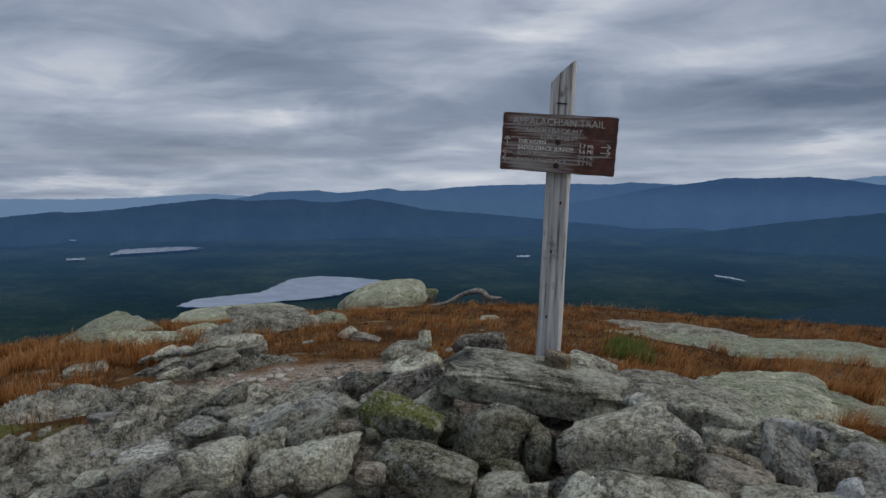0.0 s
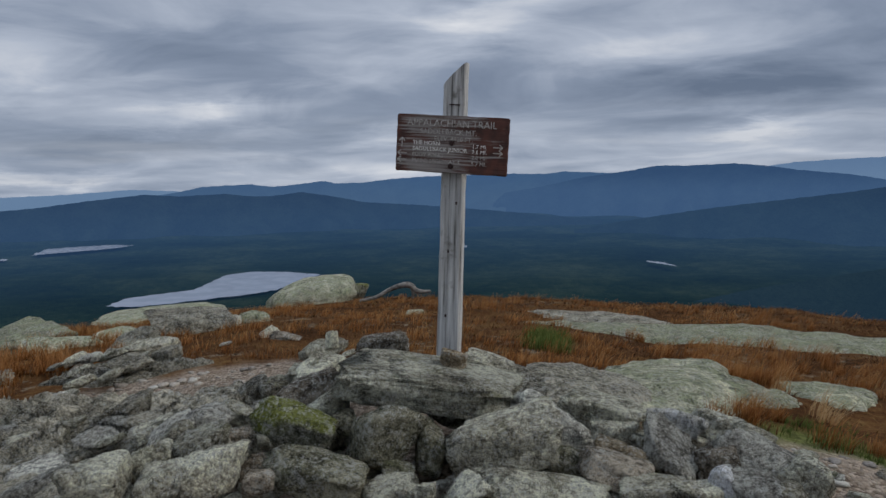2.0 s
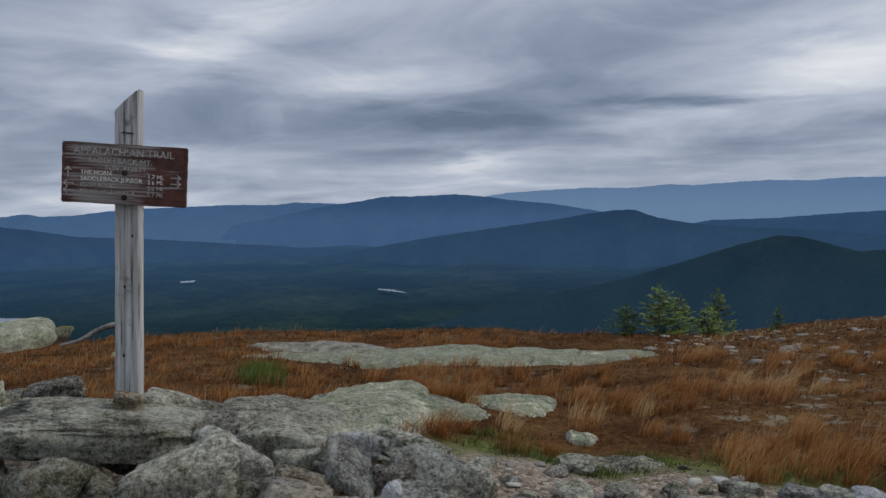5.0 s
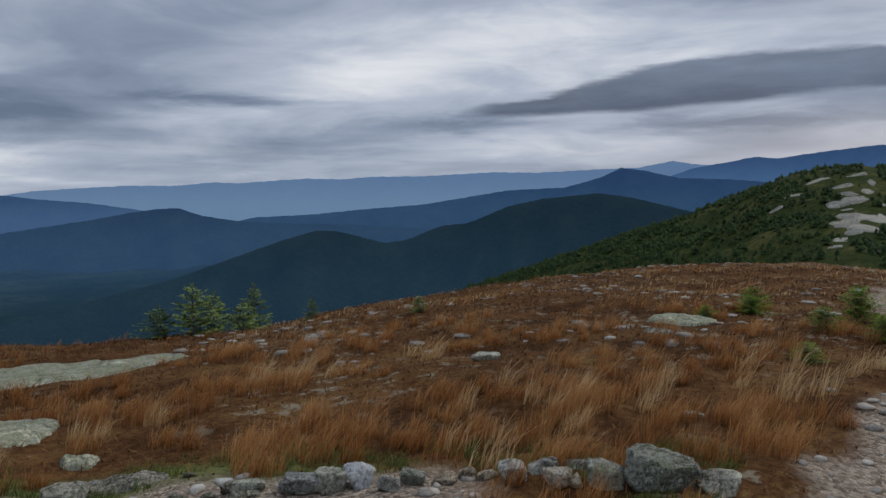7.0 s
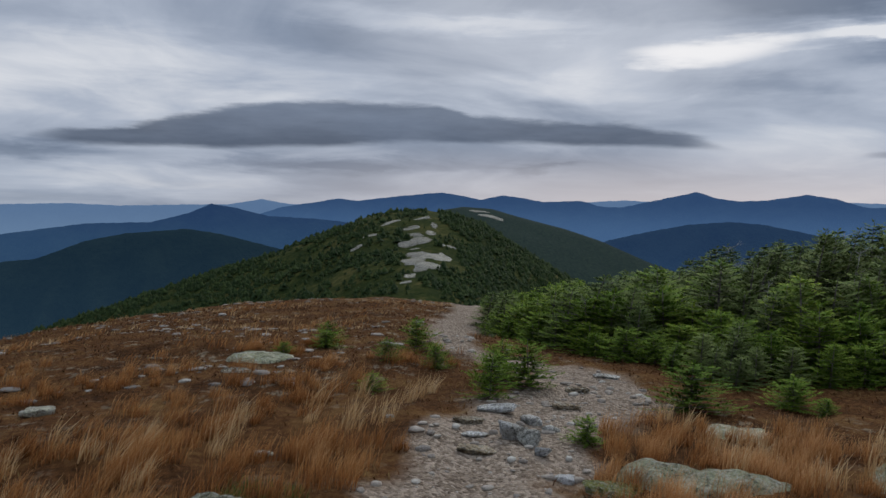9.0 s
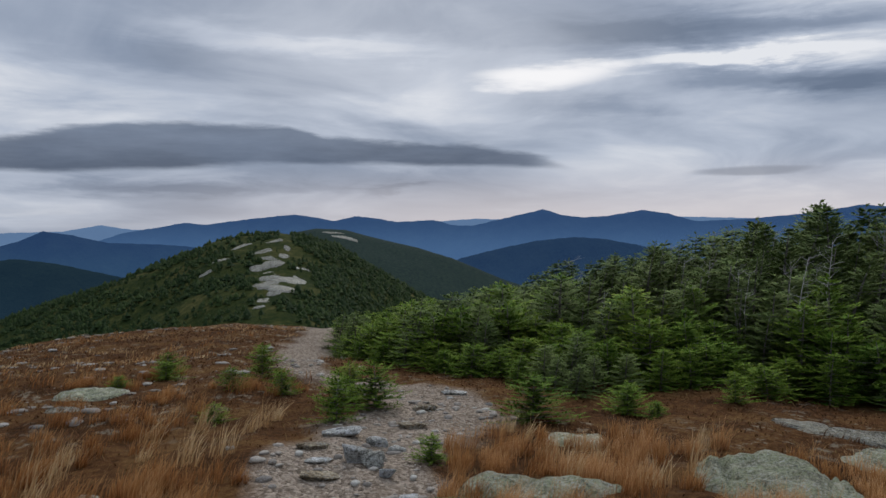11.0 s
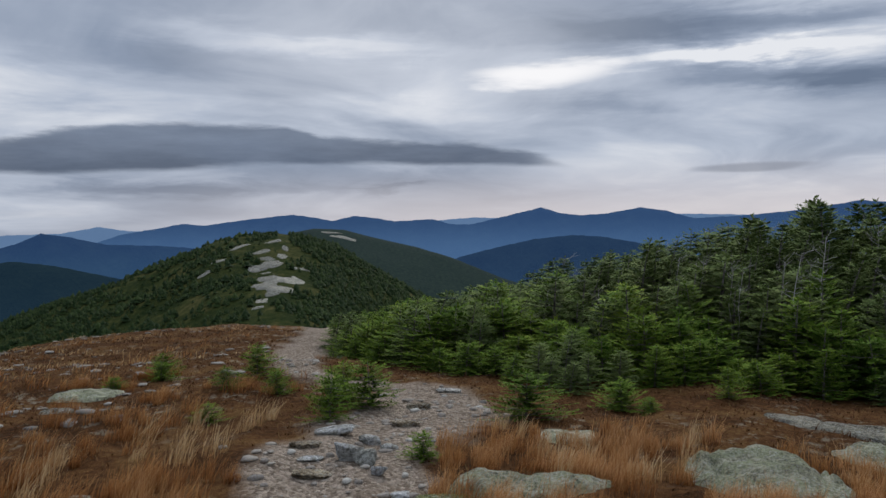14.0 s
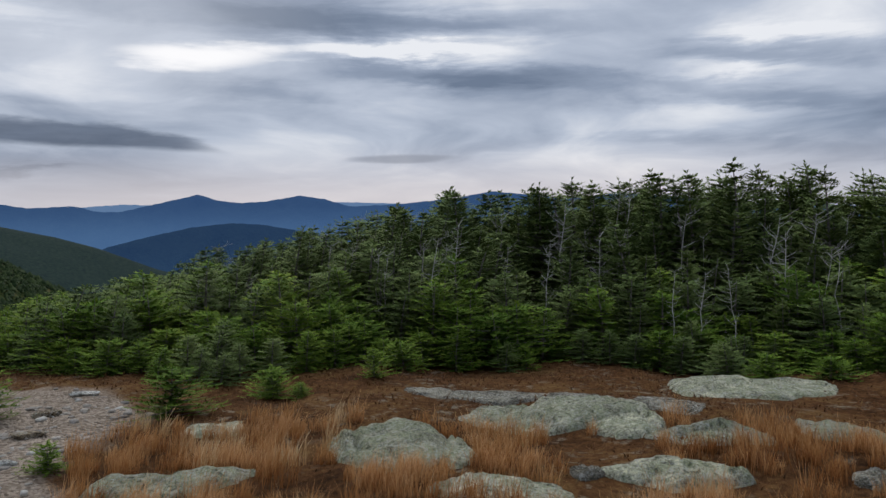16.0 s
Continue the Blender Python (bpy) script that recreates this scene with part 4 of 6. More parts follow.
def slab_object(name, x, y, w, d, rise, turn, mat, seed, n=44, ledges=0.35, fine=1.0):
    """Bare rock that comes up through the turf: ragged outline, low swell, ledges and joints, following the ground."""
    rs = np.random.RandomState(seed)
    ph = rs.uniform(0, 6.283, 8)
    u, v = np.meshgrid(np.linspace(-1.3, 1.3, n), np.linspace(-1.3, 1.3, n))
    # outline cut by a few straight joints, worn at the corners
    rho = np.zeros_like(u)
    for k in range(8):
        t = k * 0.785 + rs.uniform(-0.3, 0.3)
        rho += np.maximum((u * math.cos(t) + v * math.sin(t)) / rs.uniform(0.78, 1.02), 0) ** 11
    rho = rho ** (1 / 11)
    rag = np.stack([u.ravel() * w / 2, v.ravel() * d / 2, 0 * u.ravel()], 1)
    rho = rho * (1 + 0.10 * lumpy(rag, 0.22 * max(w, d), seed + 20, 4).reshape(u.shape) + 0.05 * lumpy(rag, 0.07 * max(w, d), seed + 21, 3).reshape(u.shape))
    c, s = math.cos(radians(turn)), math.sin(radians(turn))
    px, py = u * w / 2, v * d / 2
    X, Y = x + px * c - py * s, y + px * s + py * c
    inside = np.clip((1.02 - rho) / 0.32, 0, 1)
    swell = rise * np.where(inside > 0, inside ** 0.4, 0) * (1.0 + 0.35 * np.sin(ph[0]) * u + 0.35 * np.cos(ph[0]) * v)
    flat = np.stack([X.ravel(), Y.ravel(), 0 * X.ravel()], 1)
    size = max(w, d)
    if ledges > 0.5:
        # tilted beds: long saw-toothed ledges across the slope
        t = radians(62)
        run = flat[:, 0] * math.cos(t) + flat[:, 1] * math.sin(t)
        across = -flat[:, 0] * math.sin(t) + flat[:, 1] * math.cos(t)
        stretch = np.stack([run * 0.45, across, 0 * run], 1)
        w1 = lumpy(stretch, 0.5, seed, 4)
        saw = (across * 3.4 + 1.6 * w1) % 1.0
        saw2 = (run * 1.5 + 1.3 * lumpy(stretch, 0.35, seed + 3, 3)) % 1.0
        big = (0.9 * saw + 0.7 * saw2 * lumpy(stretch, 0.3, seed + 4, 2) + 0.8 * w1 - 0.5).reshape(X.shape)
    else:
        big = lumpy(flat, size * 0.22, seed, 4).reshape(X.shape)
    step = big * 0.9 if ledges > 0.5 else np.floor(big * 2.2 + 0.25 * lumpy(flat, size * 0.08, seed + 7, 2).reshape(X.shape)) / 3.2
    small = lumpy(flat, 0.11 * fine, seed + 9, 4).reshape(X.shape)
    relief = rise * (ledges * step + 0.25 * big) + 0.014 * fine * small
    for k in range(3):
        t = rs.uniform(0, 3.14)
        off = rs.uniform(-0.35, 0.35) * size
        dist = np.abs((X - x) * math.cos(t) + (Y - y) * math.sin(t) - off + 0.05 * size * big)
        relief -= min(0.06 * fine, rise * 0.8) * np.exp(-(dist / (0.014 * size)) ** 2)
    Z = land(X, Y) + swell + relief * np.minimum(inside * 1.6, 1) - np.where(rho > 1.0, 0.03 + (rho - 1) * 0.5 * fine * max(0.3, rise), 0)
    idx = np.arange(n * n).reshape(n, n)
    keep = (rho[:-1, :-1] < 1.22) & (rho[1:, 1:] < 1.22)
    quads = np.stack([idx[:-1, :-1], idx[:-1, 1:], idx[1:, 1:], idx[1:, :-1]], 2)[keep]
    used_v, back = np.unique(quads, return_inverse=True)
    co = np.stack([X.ravel(), Y.ravel(), Z.ravel()], 1)[used_v] - np.array([x, y, 0])
    me = bpy.data.meshes.new(name)
    me.from_pydata(co.tolist(), [], back.reshape(-1, 4).tolist())
    me.polygons.foreach_set("use_smooth", np.ones(len(me.polygons), bool))
    me.materials.append(mat)
    ob = new(name, me)
    ob.location = (x, y, 0)
    return ob


def bedrock(x, y, w, d, rise, turn, mat, ledges=0.35):
    COUNT[0] += 1
    w, d = w * 1.1, d * 1.1
    ob = slab_object("bedrock_slab", x, y, w, d, rise, turn, mat, 200 + COUNT[0], 80 if ledges > 0.5 else 60 if max(w, d) > 1.2 else 40, ledges)
    BED.append((x, y, w * 0.47, d * 0.47, turn))
    return tagged(ob, f"{LOOK[mat]} bedrock slab worn smooth in the turf", "bedrock", "bedrock slabs")


FAR_BED = []


def far_bedrock(x, y, w, d, turn):
    COUNT[0] += 1
    FAR_BED.append((x, y, max(w, d) * 0.5))
    ob = slab_object("granite_outcrop", x, y, w, d, 0.35, turn, GRANITE, 300 + COUNT[0], 30, 0.5, 14.0)
    return tagged(ob, "bare pale granite showing through scrub on the next rise", "outcrop", "granite outcrops")


def boulder(x, y, z, w, d, h, turn, tilt, mat):
    ob = put_rock("boulder", x, y, float(land(x, y)) + h * 0.16, w * 1.15, d, h * 0.95, turn, tilt, mat, 4, 4, 0.45, False, 7)
    BED.append((x, y, w * 0.4, d * 0.4, turn))
    return tagged(ob, f"{LOOK[mat]} rounded boulder set in the turf", "boulder", "summit boulders")


GRANITE = rock_material("pale_granite", (0.10, 0.094, 0.08), (0.185, 0.175, 0.15), (0.26, 0.25, 0.22))
# the heap round the post
cap_stone(0.42, 3.52, 0.59, 0.90, 0.59, 0.18, -2, 0, ROCK)
stone(-0.16, 3.25, 0.44, 0.39, 0.31, 0.25, 8, 8, ROCK_MOSS)
stone(0.19, 3.20, 0.39, 0.32, 0.25, 0.35, 2, 18, ROCK_DARK)
stone(0.39, 3.25, 0.32, 0.13, 0.27, 0.27, -2, 4, ROCK_DARK)
stone(0.68, 3.08, 0.39, 0.48, 0.34, 0.30, -7, -8, ROCK)
stone(0.56, 3.51, 0.38, 0.31, 0.25, 0.15, -5, 5, ROCK_DARK)
stone(0.93, 3.26, 0.41, 0.40, 0.28, 0.26, -11, 38, ROCK_PALE2)
stone(1.17, 3.41, 0.41, 0.37, 0.30, 0.18, -15, 12, ROCK)
stone(1.19, 3.24, 0.37, 0.22, 0.18, 0.12, -16, -8, ROCK)
stone(1.48, 3.33, 0.36, 0.29, 0.23, 0.17, -20, 12, ROCK_PALE)
stone(1.69, 3.31, 0.35, 0.25, 0.20, 0.14, -23, 10, ROCK)
stone(1.11, 3.08, 0.34, 0.15, 0.13, 0.15, -15, 20, ROCK_TAN)
stone(1.21, 3.02, 0.34, 0.12, 0.11, 0.10, -17, 30, ROCK_TAN)
stone(1.32, 3.18, 0.34, 0.17, 0.16, 0.09, -18, 10, ROCK)
stone(1.36, 3.06, 0.33, 0.30, 0.24, 0.20, -19, 40, ROCK_PALE2)
stone(1.55, 3.01, 0.31, 0.24, 0.19, 0.16, -23, -10, ROCK_TAN2)
stone(1.80, 3.22, 0.33, 0.21, 0.17, 0.16, -25, 20, ROCK)
stone(1.77, 3.04, 0.28, 0.42, 0.34, 0.25, -26, 35, ROCK_PALE2)
stone(1.88, 2.87, 0.28, 0.25, 0.20, 0.21, -29, 40, ROCK)
stone(0.95, 3.05, 0.32, 0.19, 0.15, 0.14, -12, 10, ROCK_DARK)
stone(-0.05, 2.99, 0.34, 0.44, 0.36, 0.22, 6, 4, ROCK_DARK)
stone(-0.48, 2.93, 0.38, 0.36, 0.29, 0.22, 15, -8, ROCK)
stone(-0.61, 2.82, 0.40, 0.24, 0.19, 0.15, 18, -24, ROCK)
stone(-0.82, 2.79, 0.43, 0.27, 0.21, 0.19, 21, -10, ROCK)
stone(0.51, 2.81, 0.32, 0.19, 0.15, 0.11, -5, -20, ROCK)
stone(0.82, 2.84, 0.31, 0.52, 0.36, 0.15, -11, 4, ROCK)
stone(0.23, 2.90, 0.29, 0.21, 0.17, 0.12, 1, -15, ROCK)
stone(0.34, 2.83, 0.29, 0.12, 0.12, 0.13, -1, 0, ROCK)
stone(0.26, 3.06, 0.30, 0.16, 0.15, 0.09, 0, 0, ROCK_DARK)
stone(1.10, 2.89, 0.34, 0.31, 0.25, 0.13, -16, 10, ROCK_TAN2)
stone(1.17, 2.73, 0.32, 0.26, 0.21, 0.11, -18, 0, ROCK)
stone(1.34, 2.66, 0.33, 0.22, 0.17, 0.11, -22, 0, ROCK)
stone(1.44, 2.67, 0.35, 0.15, 0.12, 0.13, -23, 45, ROCK_PALE)
stone(1.52, 2.59, 0.36, 0.20, 0.16, 0.13, -26, 0, ROCK_PALE2)
stone(1.63, 2.57, 0.35, 0.13, 0.11, 0.11, -28, 10, ROCK)
stone(-0.05, 3.47, 0.45, 0.24, 0.19, 0.19, 5, -34, ROCK)
stone(-0.13, 3.60, 0.50, 0.34, 0.27, 0.18, 6, -10, ROCK_TAN2)
stone(-0.58, 3.41, 0.43, 0.32, 0.26, 0.19, 14, -28, ROCK_PALE2)
stone(-0.67, 3.24, 0.42, 0.20, 0.16, 0.12, 16, -30, ROCK)
stone(-0.44, 3.47, 0.44, 0.18, 0.16, 0.13, 12, 10, ROCK)
stone(-0.29, 3.48, 0.43, 0.16, 0.14, 0.13, 9, 0, ROCK)
stone(-0.47, 3.14, 0.40, 0.14, 0.13, 0.14, 13, 10, ROCK)
stone(-0.39, 3.21, 0.42, 0.16, 0.13, 0.10, 12, 5, ROCK_TAN2)
stone(-0.30, 3.19, 0.40, 0.11, 0.11, 0.12, 10, 0, ROCK)
stone(-0.33, 3.02, 0.38, 0.14, 0.12, 0.13, 11, -10, ROCK_TAN2)
stone(-0.28, 2.91, 0.35, 0.12, 0.11, 0.11, 11, 0, ROCK_TAN2)
stone(-0.52, 3.10, 0.43, 0.26, 0.21, 0.14, 14, -24, ROCK)
stone(-0.71, 2.96, 0.42, 0.25, 0.20, 0.14, 18, -20, ROCK)
stone(0.03, 3.36, 0.43, 0.12, 0.12, 0.10, 4, 0, ROCK_DARK)
stone(0.54, 3.58, 0.63, 0.14, 0.11, 0.10, -4, 10, ROCK_TAN)
stone(0.71, 3.78, 0.54, 0.30, 0.24, 0.16, -6, 25, ROCK)
stone(0.20, 4.29, 0.54, 0.29, 0.17, 0.14, 1, -12, ROCK_TAN2)
stone(0.34, 4.21, 0.50, 0.15, 0.12, 0.06, -1, 5, ROCK_TAN2)
stone(-0.11, 4.90, 0.45, 0.09, 0.09, 0.14, 5, 0, ROCK)
# bedrock beside and behind the heap
bedrock(1.12, 4.58, 0.80, 0.83, 0.05, -10, SLAB2)
bedrock(1.58, 4.97, 0.85, 1.81, 0.08, -15, SLAB2)
bedrock(2.36, 5.69, 1.00, 3.04, 0.09, -20, SLAB)
bedrock(2.83, 5.42, 0.76, 0.76, 0.04, -25, SLAB)
bedrock(3.83, 6.02, 0.68, 1.51, 0.04, -30, SLAB)
boulder(-1.43, 17.72, -1.36, 1.80, 1.62, 0.87, 5, -8, SLAB)
loose(-0.44, 21.16, -1.77, 0.60, 0.54, 0.48, 1, 0, ROCK_MOSS)
boulder(-4.62, 10.85, -0.65, 1.12, 1.01, 0.48, 23, -6, SLAB)
boulder(-3.67, 9.70, -0.53, 0.92, 0.82, 0.35, 21, 4, SLAB)
boulder(-3.24, 10.29, -0.61, 0.58, 0.52, 0.31, 18, 0, SLAB)
boulder(-4.36, 16.14, -1.38, 2.31, 2.08, 0.44, 15, -4, SLAB)
boulder(-2.33, 10.78, -0.61, 1.09, 0.98, 0.43, 12, 6, SLAB2)
loose(-1.86, 11.10, -0.68, 0.23, 0.28, 0.36, 10, 10, ROCK)
loose(-2.63, 9.22, -0.48, 0.55, 0.49, 0.34, 16, -20, ROCK)
loose(-1.13, 9.28, -0.46, 0.27, 0.22, 0.24, 7, -14, ROCK)
loose(-0.85, 8.73, -0.38, 0.38, 0.30, 0.16, 6, 4, ROCK_TAN2)
boulder(-1.58, 11.28, -0.69, 0.41, 0.33, 0.21, 8, 4, SLAB)
boulder(0.71, 12.17, -0.86, 0.26, 0.24, 0.12, -3, 0, SLAB)
loose(-3.44, 7.46, -0.42, 0.41, 0.33, 0.15, 25, 0, ROCK)
loose(-2.62, 7.47, -0.37, 0.26, 0.21, 0.17, 19, 0, ROCK_TAN2)
loose(-3.55, 6.98, -0.44, 0.23, 0.18, 0.09, 27, 0, ROCK)
bedrock(4.79, 10.23, 5.19, 2.31, 0.07, -22, SLAB)
bedrock(3.73, 12.68, 2.46, 2.11, 0.05, -14, SLAB2)
bedrock(6.53, 9.80, 1.73, 1.15, 0.05, -31, SLAB)
bedrock(3.62, 5.69, 0.69, 0.86, 0.04, -28, SLAB)
bedrock(3.54, 4.57, 0.23, 0.33, 0.04, -33, SLAB)
bedrock(3.29, 3.85, 0.63, 0.33, 0.04, -35, SLAB2)
loose(3.03, 3.84, -0.12, 0.24, 0.20, 0.10, -32, 0, ROCK)
loose(2.78, 3.47, -0.12, 0.22, 0.18, 0.10, -32, 0, ROCK)
loose(3.00, 3.37, -0.13, 0.23, 0.18, 0.11, -36, 0, ROCK)
loose(7.48, 4.00, -0.24, 0.18, 0.14, 0.08, -59, 0, ROCK_PALE2)
loose(9.18, 7.85, -0.73, 0.34, 0.27, 0.10, -47, 0, ROCK_PALE2)
bedrock(6.21, -3.08, 0.99, 1.62, 0.10, -116, SLAB)
bedrock(6.72, -4.85, 1.63, 1.27, 0.10, -127, SLAB)
bedrock(8.06, -5.20, 2.11, 0.83, 0.04, -123, SLAB2)
bedrock(7.10, -8.13, 1.76, 2.06, 0.08, -141, SLAB)
bedrock(5.88, -5.07, 0.61, 0.80, 0.07, -132, SLAB)
bedrock(5.21, -5.30, 1.01, 0.52, 0.06, -138, SLAB)
bedrock(4.63, -4.34, 0.96, 0.47, 0.07, -136, SLAB)
bedrock(4.85, -3.20, 0.89, 0.46, 0.05, -124, SLAB)
bedrock(6.04, -1.45, 1.06, 0.53, 0.07, -100, SLAB)
bedrock(5.79, -3.40, 0.25, 1.17, 0.06, -120, SLAB)
bedrock(4.92, -6.51, 0.70, 0.71, 0.06, -146, SLAB)
bedrock(6.41, -6.05, 0.76, 1.14, 0.04, -135, SLAB2)
bedrock(7.79, -2.13, 0.53, 0.61, 0.04, -103, SLAB)
loose(9.48, -10.93, -0.74, 0.25, 0.20, 0.14, -140, 0, ROCK_PALE2)
bedrock(3.86, -5.34, 0.38, 0.49, 0.05, -148, SLAB2)
bedrock(4.98, -3.88, 0.24, 0.25, 0.04, -129, SLAB2)
bedrock(10.98, 3.04, 0.91, 0.79, 0.05, -72, SLAB)
bedrock(131.11, 19.05, 3.35, 6.60, 0.07, -82, SLAB)
bedrock(165.45, 70.77, 4.82, 6.60, 0.05, -67, SLAB)
bedrock(9.52, 2.89, 0.34, 0.32, 0.04, -70, SLAB2)
loose(5.84, -0.87, -0.13, 0.40, 0.28, 0.11, -98, 0, ROCK_MOSS)
loose(6.28, 1.51, -0.13, 0.16, 0.13, 0.06, -72, 0, ROCK)
loose(7.33, 0.78, -0.09, 0.07, 0.06, 0.04, -81, 0, ROCK_PALE)
loose(7.45, 3.91, -0.22, 0.27, 0.21, 0.09, -58, 0, ROCK)
loose(6.87, -0.22, -0.05, 0.24, 0.17, 0.15, -90, 20, ROCK_PALE)
loose(6.73, -0.36, -0.06, 0.20, 0.14, 0.13, -91, -20, ROCK_PALE2)
loose(7.49, -0.38, -0.12, 0.19, 0.13, 0.08, -91, 10, ROCK_PALE)
loose(6.61, 0.00, -0.13, 0.33, 0.20, 0.05, -88, 4, ROCK_TAN)
loose(7.22, 0.12, -0.07, 0.26, 0.15, 0.06, -87, 4, ROCK_TAN)
loose(7.63, -0.09, -0.06, 0.34, 0.20, 0.06, -89, -6, ROCK_PALE)
loose(6.54, -0.44, -0.10, 0.13, 0.11, 0.08, -92, 0, ROCK_PALE)
loose(6.19, -0.58, -0.18, 0.16, 0.13, 0.07, -94, 0, ROCK_PALE)
loose(6.88, 0.06, -0.09, 0.20, 0.12, 0.04, -87, 0, ROCK_PALE)
loose(9.19, -0.88, -0.20, 0.28, 0.17, 0.07, -95, 0, ROCK_TAN)
loose(10.44, -1.34, -0.28, 0.34, 0.21, 0.06, -97, 0, ROCK_PALE)
loose(8.21, -0.70, -0.15, 0.30, 0.18, 0.06, -94, 6, ROCK_TAN)
loose(7.30, -0.53, -0.14, 0.15, 0.09, 0.07, -93, 6, ROCK_PALE)
# the row of stones along the trail
edge_stone(3.57, 3.07, -0.09, 0.23, 0.18, 0.11, -41, 1, ROCK)
edge_stone(3.74, 2.83, -0.09, 0.21, 0.17, 0.12, -45, 6, ROCK_PALE)
edge_stone(3.84, 2.69, -0.08, 0.19, 0.15, 0.14, -47, -6, ROCK)
edge_stone(3.95, 2.57, -0.06, 0.19, 0.15, 0.14, -50, 0, ROCK_PALE)
edge_stone(3.93, 2.37, -0.05, 0.12, 0.09, 0.09, -52, 11, ROCK_PALE2)
edge_stone(4.10, 2.33, -0.06, 0.15, 0.12, 0.09, -53, 11, ROCK_MOSS2)
edge_stone(4.23, 2.23, -0.09, 0.14, 0.11, 0.06, -56, -10, ROCK_TAN)
edge_stone(4.39, 2.19, -0.11, 0.11, 0.09, 0.07, -57, -8, ROCK_TAN)
edge_stone(4.41, 2.07, -0.09, 0.12, 0.10, 0.06, -59, -13, ROCK_TAN)
edge_stone(4.27, 1.82, 0.01, 0.16, 0.13, 0.12, -61, -2, ROCK_PALE2)
edge_stone(4.47, 1.75, 0.00, 0.17, 0.13, 0.08, -63, -13, ROCK_PALE2)
edge_stone(4.33, 1.60, 0.00, 0.16, 0.13, 0.11, -64, -1, ROCK_TAN2)
edge_stone(4.36, 1.52, -0.02, 0.07, 0.07, 0.08, -65, 4, ROCK_TAN)
edge_stone(4.65, 1.65, -0.02, 0.16, 0.13, 0.06, -65, -6, ROCK_TAN2)
edge_stone(4.49, 1.41, 0.00, 0.19, 0.15, 0.14, -67, 5, ROCK_MOSS2)
edge_stone(4.61, 1.18, 0.03, 0.39, 0.31, 0.19, -71, 3, ROCK_MOSS2)
edge_stone(4.76, 0.91, -0.02, 0.26, 0.21, 0.12, -75, -13, ROCK)
# bare granite on the next rise
far_bedrock(288.2, 34.3, 12.4, 14.7, -83)
far_bedrock(285.3, 27.8, 11.2, 16.7, -84)
far_bedrock(274.7, 34.6, 9.8, 14.1, -83)
far_bedrock(269.0, 29.0, 8.8, 8.9, -84)
far_bedrock(300.5, 40.8, 7.8, 4.1, -82)
far_bedrock(305.6, 36.5, 9.6, 9.7, -83)
far_bedrock(257.9, 33.7, 4.8, 6.7, -82)
far_bedrock(298.2, 42.0, 4.3, 3.0, -82)
far_bedrock(318.4, 34.2, 4.5, 10.7, -84)
far_bedrock(334.5, 53.4, 9.6, 3.7, -81)
far_bedrock(329.8, 34.1, 2.8, 6.6, -84)
far_bedrock(318.8, 58.9, 6.9, 3.8, -79)
far_bedrock(306.8, 62.2, 5.3, 3.0, -78)
far_bedrock(303.6, 24.2, 4.3, 3.1, -85)
far_bedrock(303.5, 26.4, 6.5, 4.2, -85)
far_bedrock(281.0, 31.0, 7.5, 5.0, -83)
far_bedrock(294.0, 38.0, 8.0, 5.0, -82)
far_bedrock(312.0, 40.0, 9.0, 5.0, -82)
far_bedrock(325.0, 43.0, 8.0, 5.5, -82)
far_bedrock(340.0, 41.0, 9.0, 5.0, -83)
far_bedrock(264.0, 31.5, 6.0, 4.0, -83)
far_bedrock(250.0, 34.5, 5.0, 3.0, -82)
far_bedrock(578.0, 18.0, 22.0, 9.0, -88)
far_bedrock(592.0, 28.0, 18.0, 7.0, -87)
far_bedrock(560.0, 5.0, 16.0, 8.0, -89)

# filling between the stones of the heap and tilted shards on the slope beside it
rng = random.Random(12)
MATS = [ROCK, ROCK, ROCK, ROCK_TAN2, ROCK_PALE2, ROCK_DARK]
for i in range(95):
    px, py = rng.uniform(-0.75, 1.75), rng.uniform(3.0, 3.9)
    s = rng.uniform(0.07, 0.17)
    top = 0.10 + 0.34 * max(0.0, 1 - abs(px - 0.5) / 1.4) * min(1.0, (py - 2.85) / 0.6)
    stone(px, py, max(float(land(px, py)) + s * 0.2, rng.uniform(0.0, top)), s * rng.uniform(1, 1.4), s, s * rng.uniform(0.6, 0.95), rng.uniform(0, 180), rng.uniform(-25, 25), rng.choice(MATS))
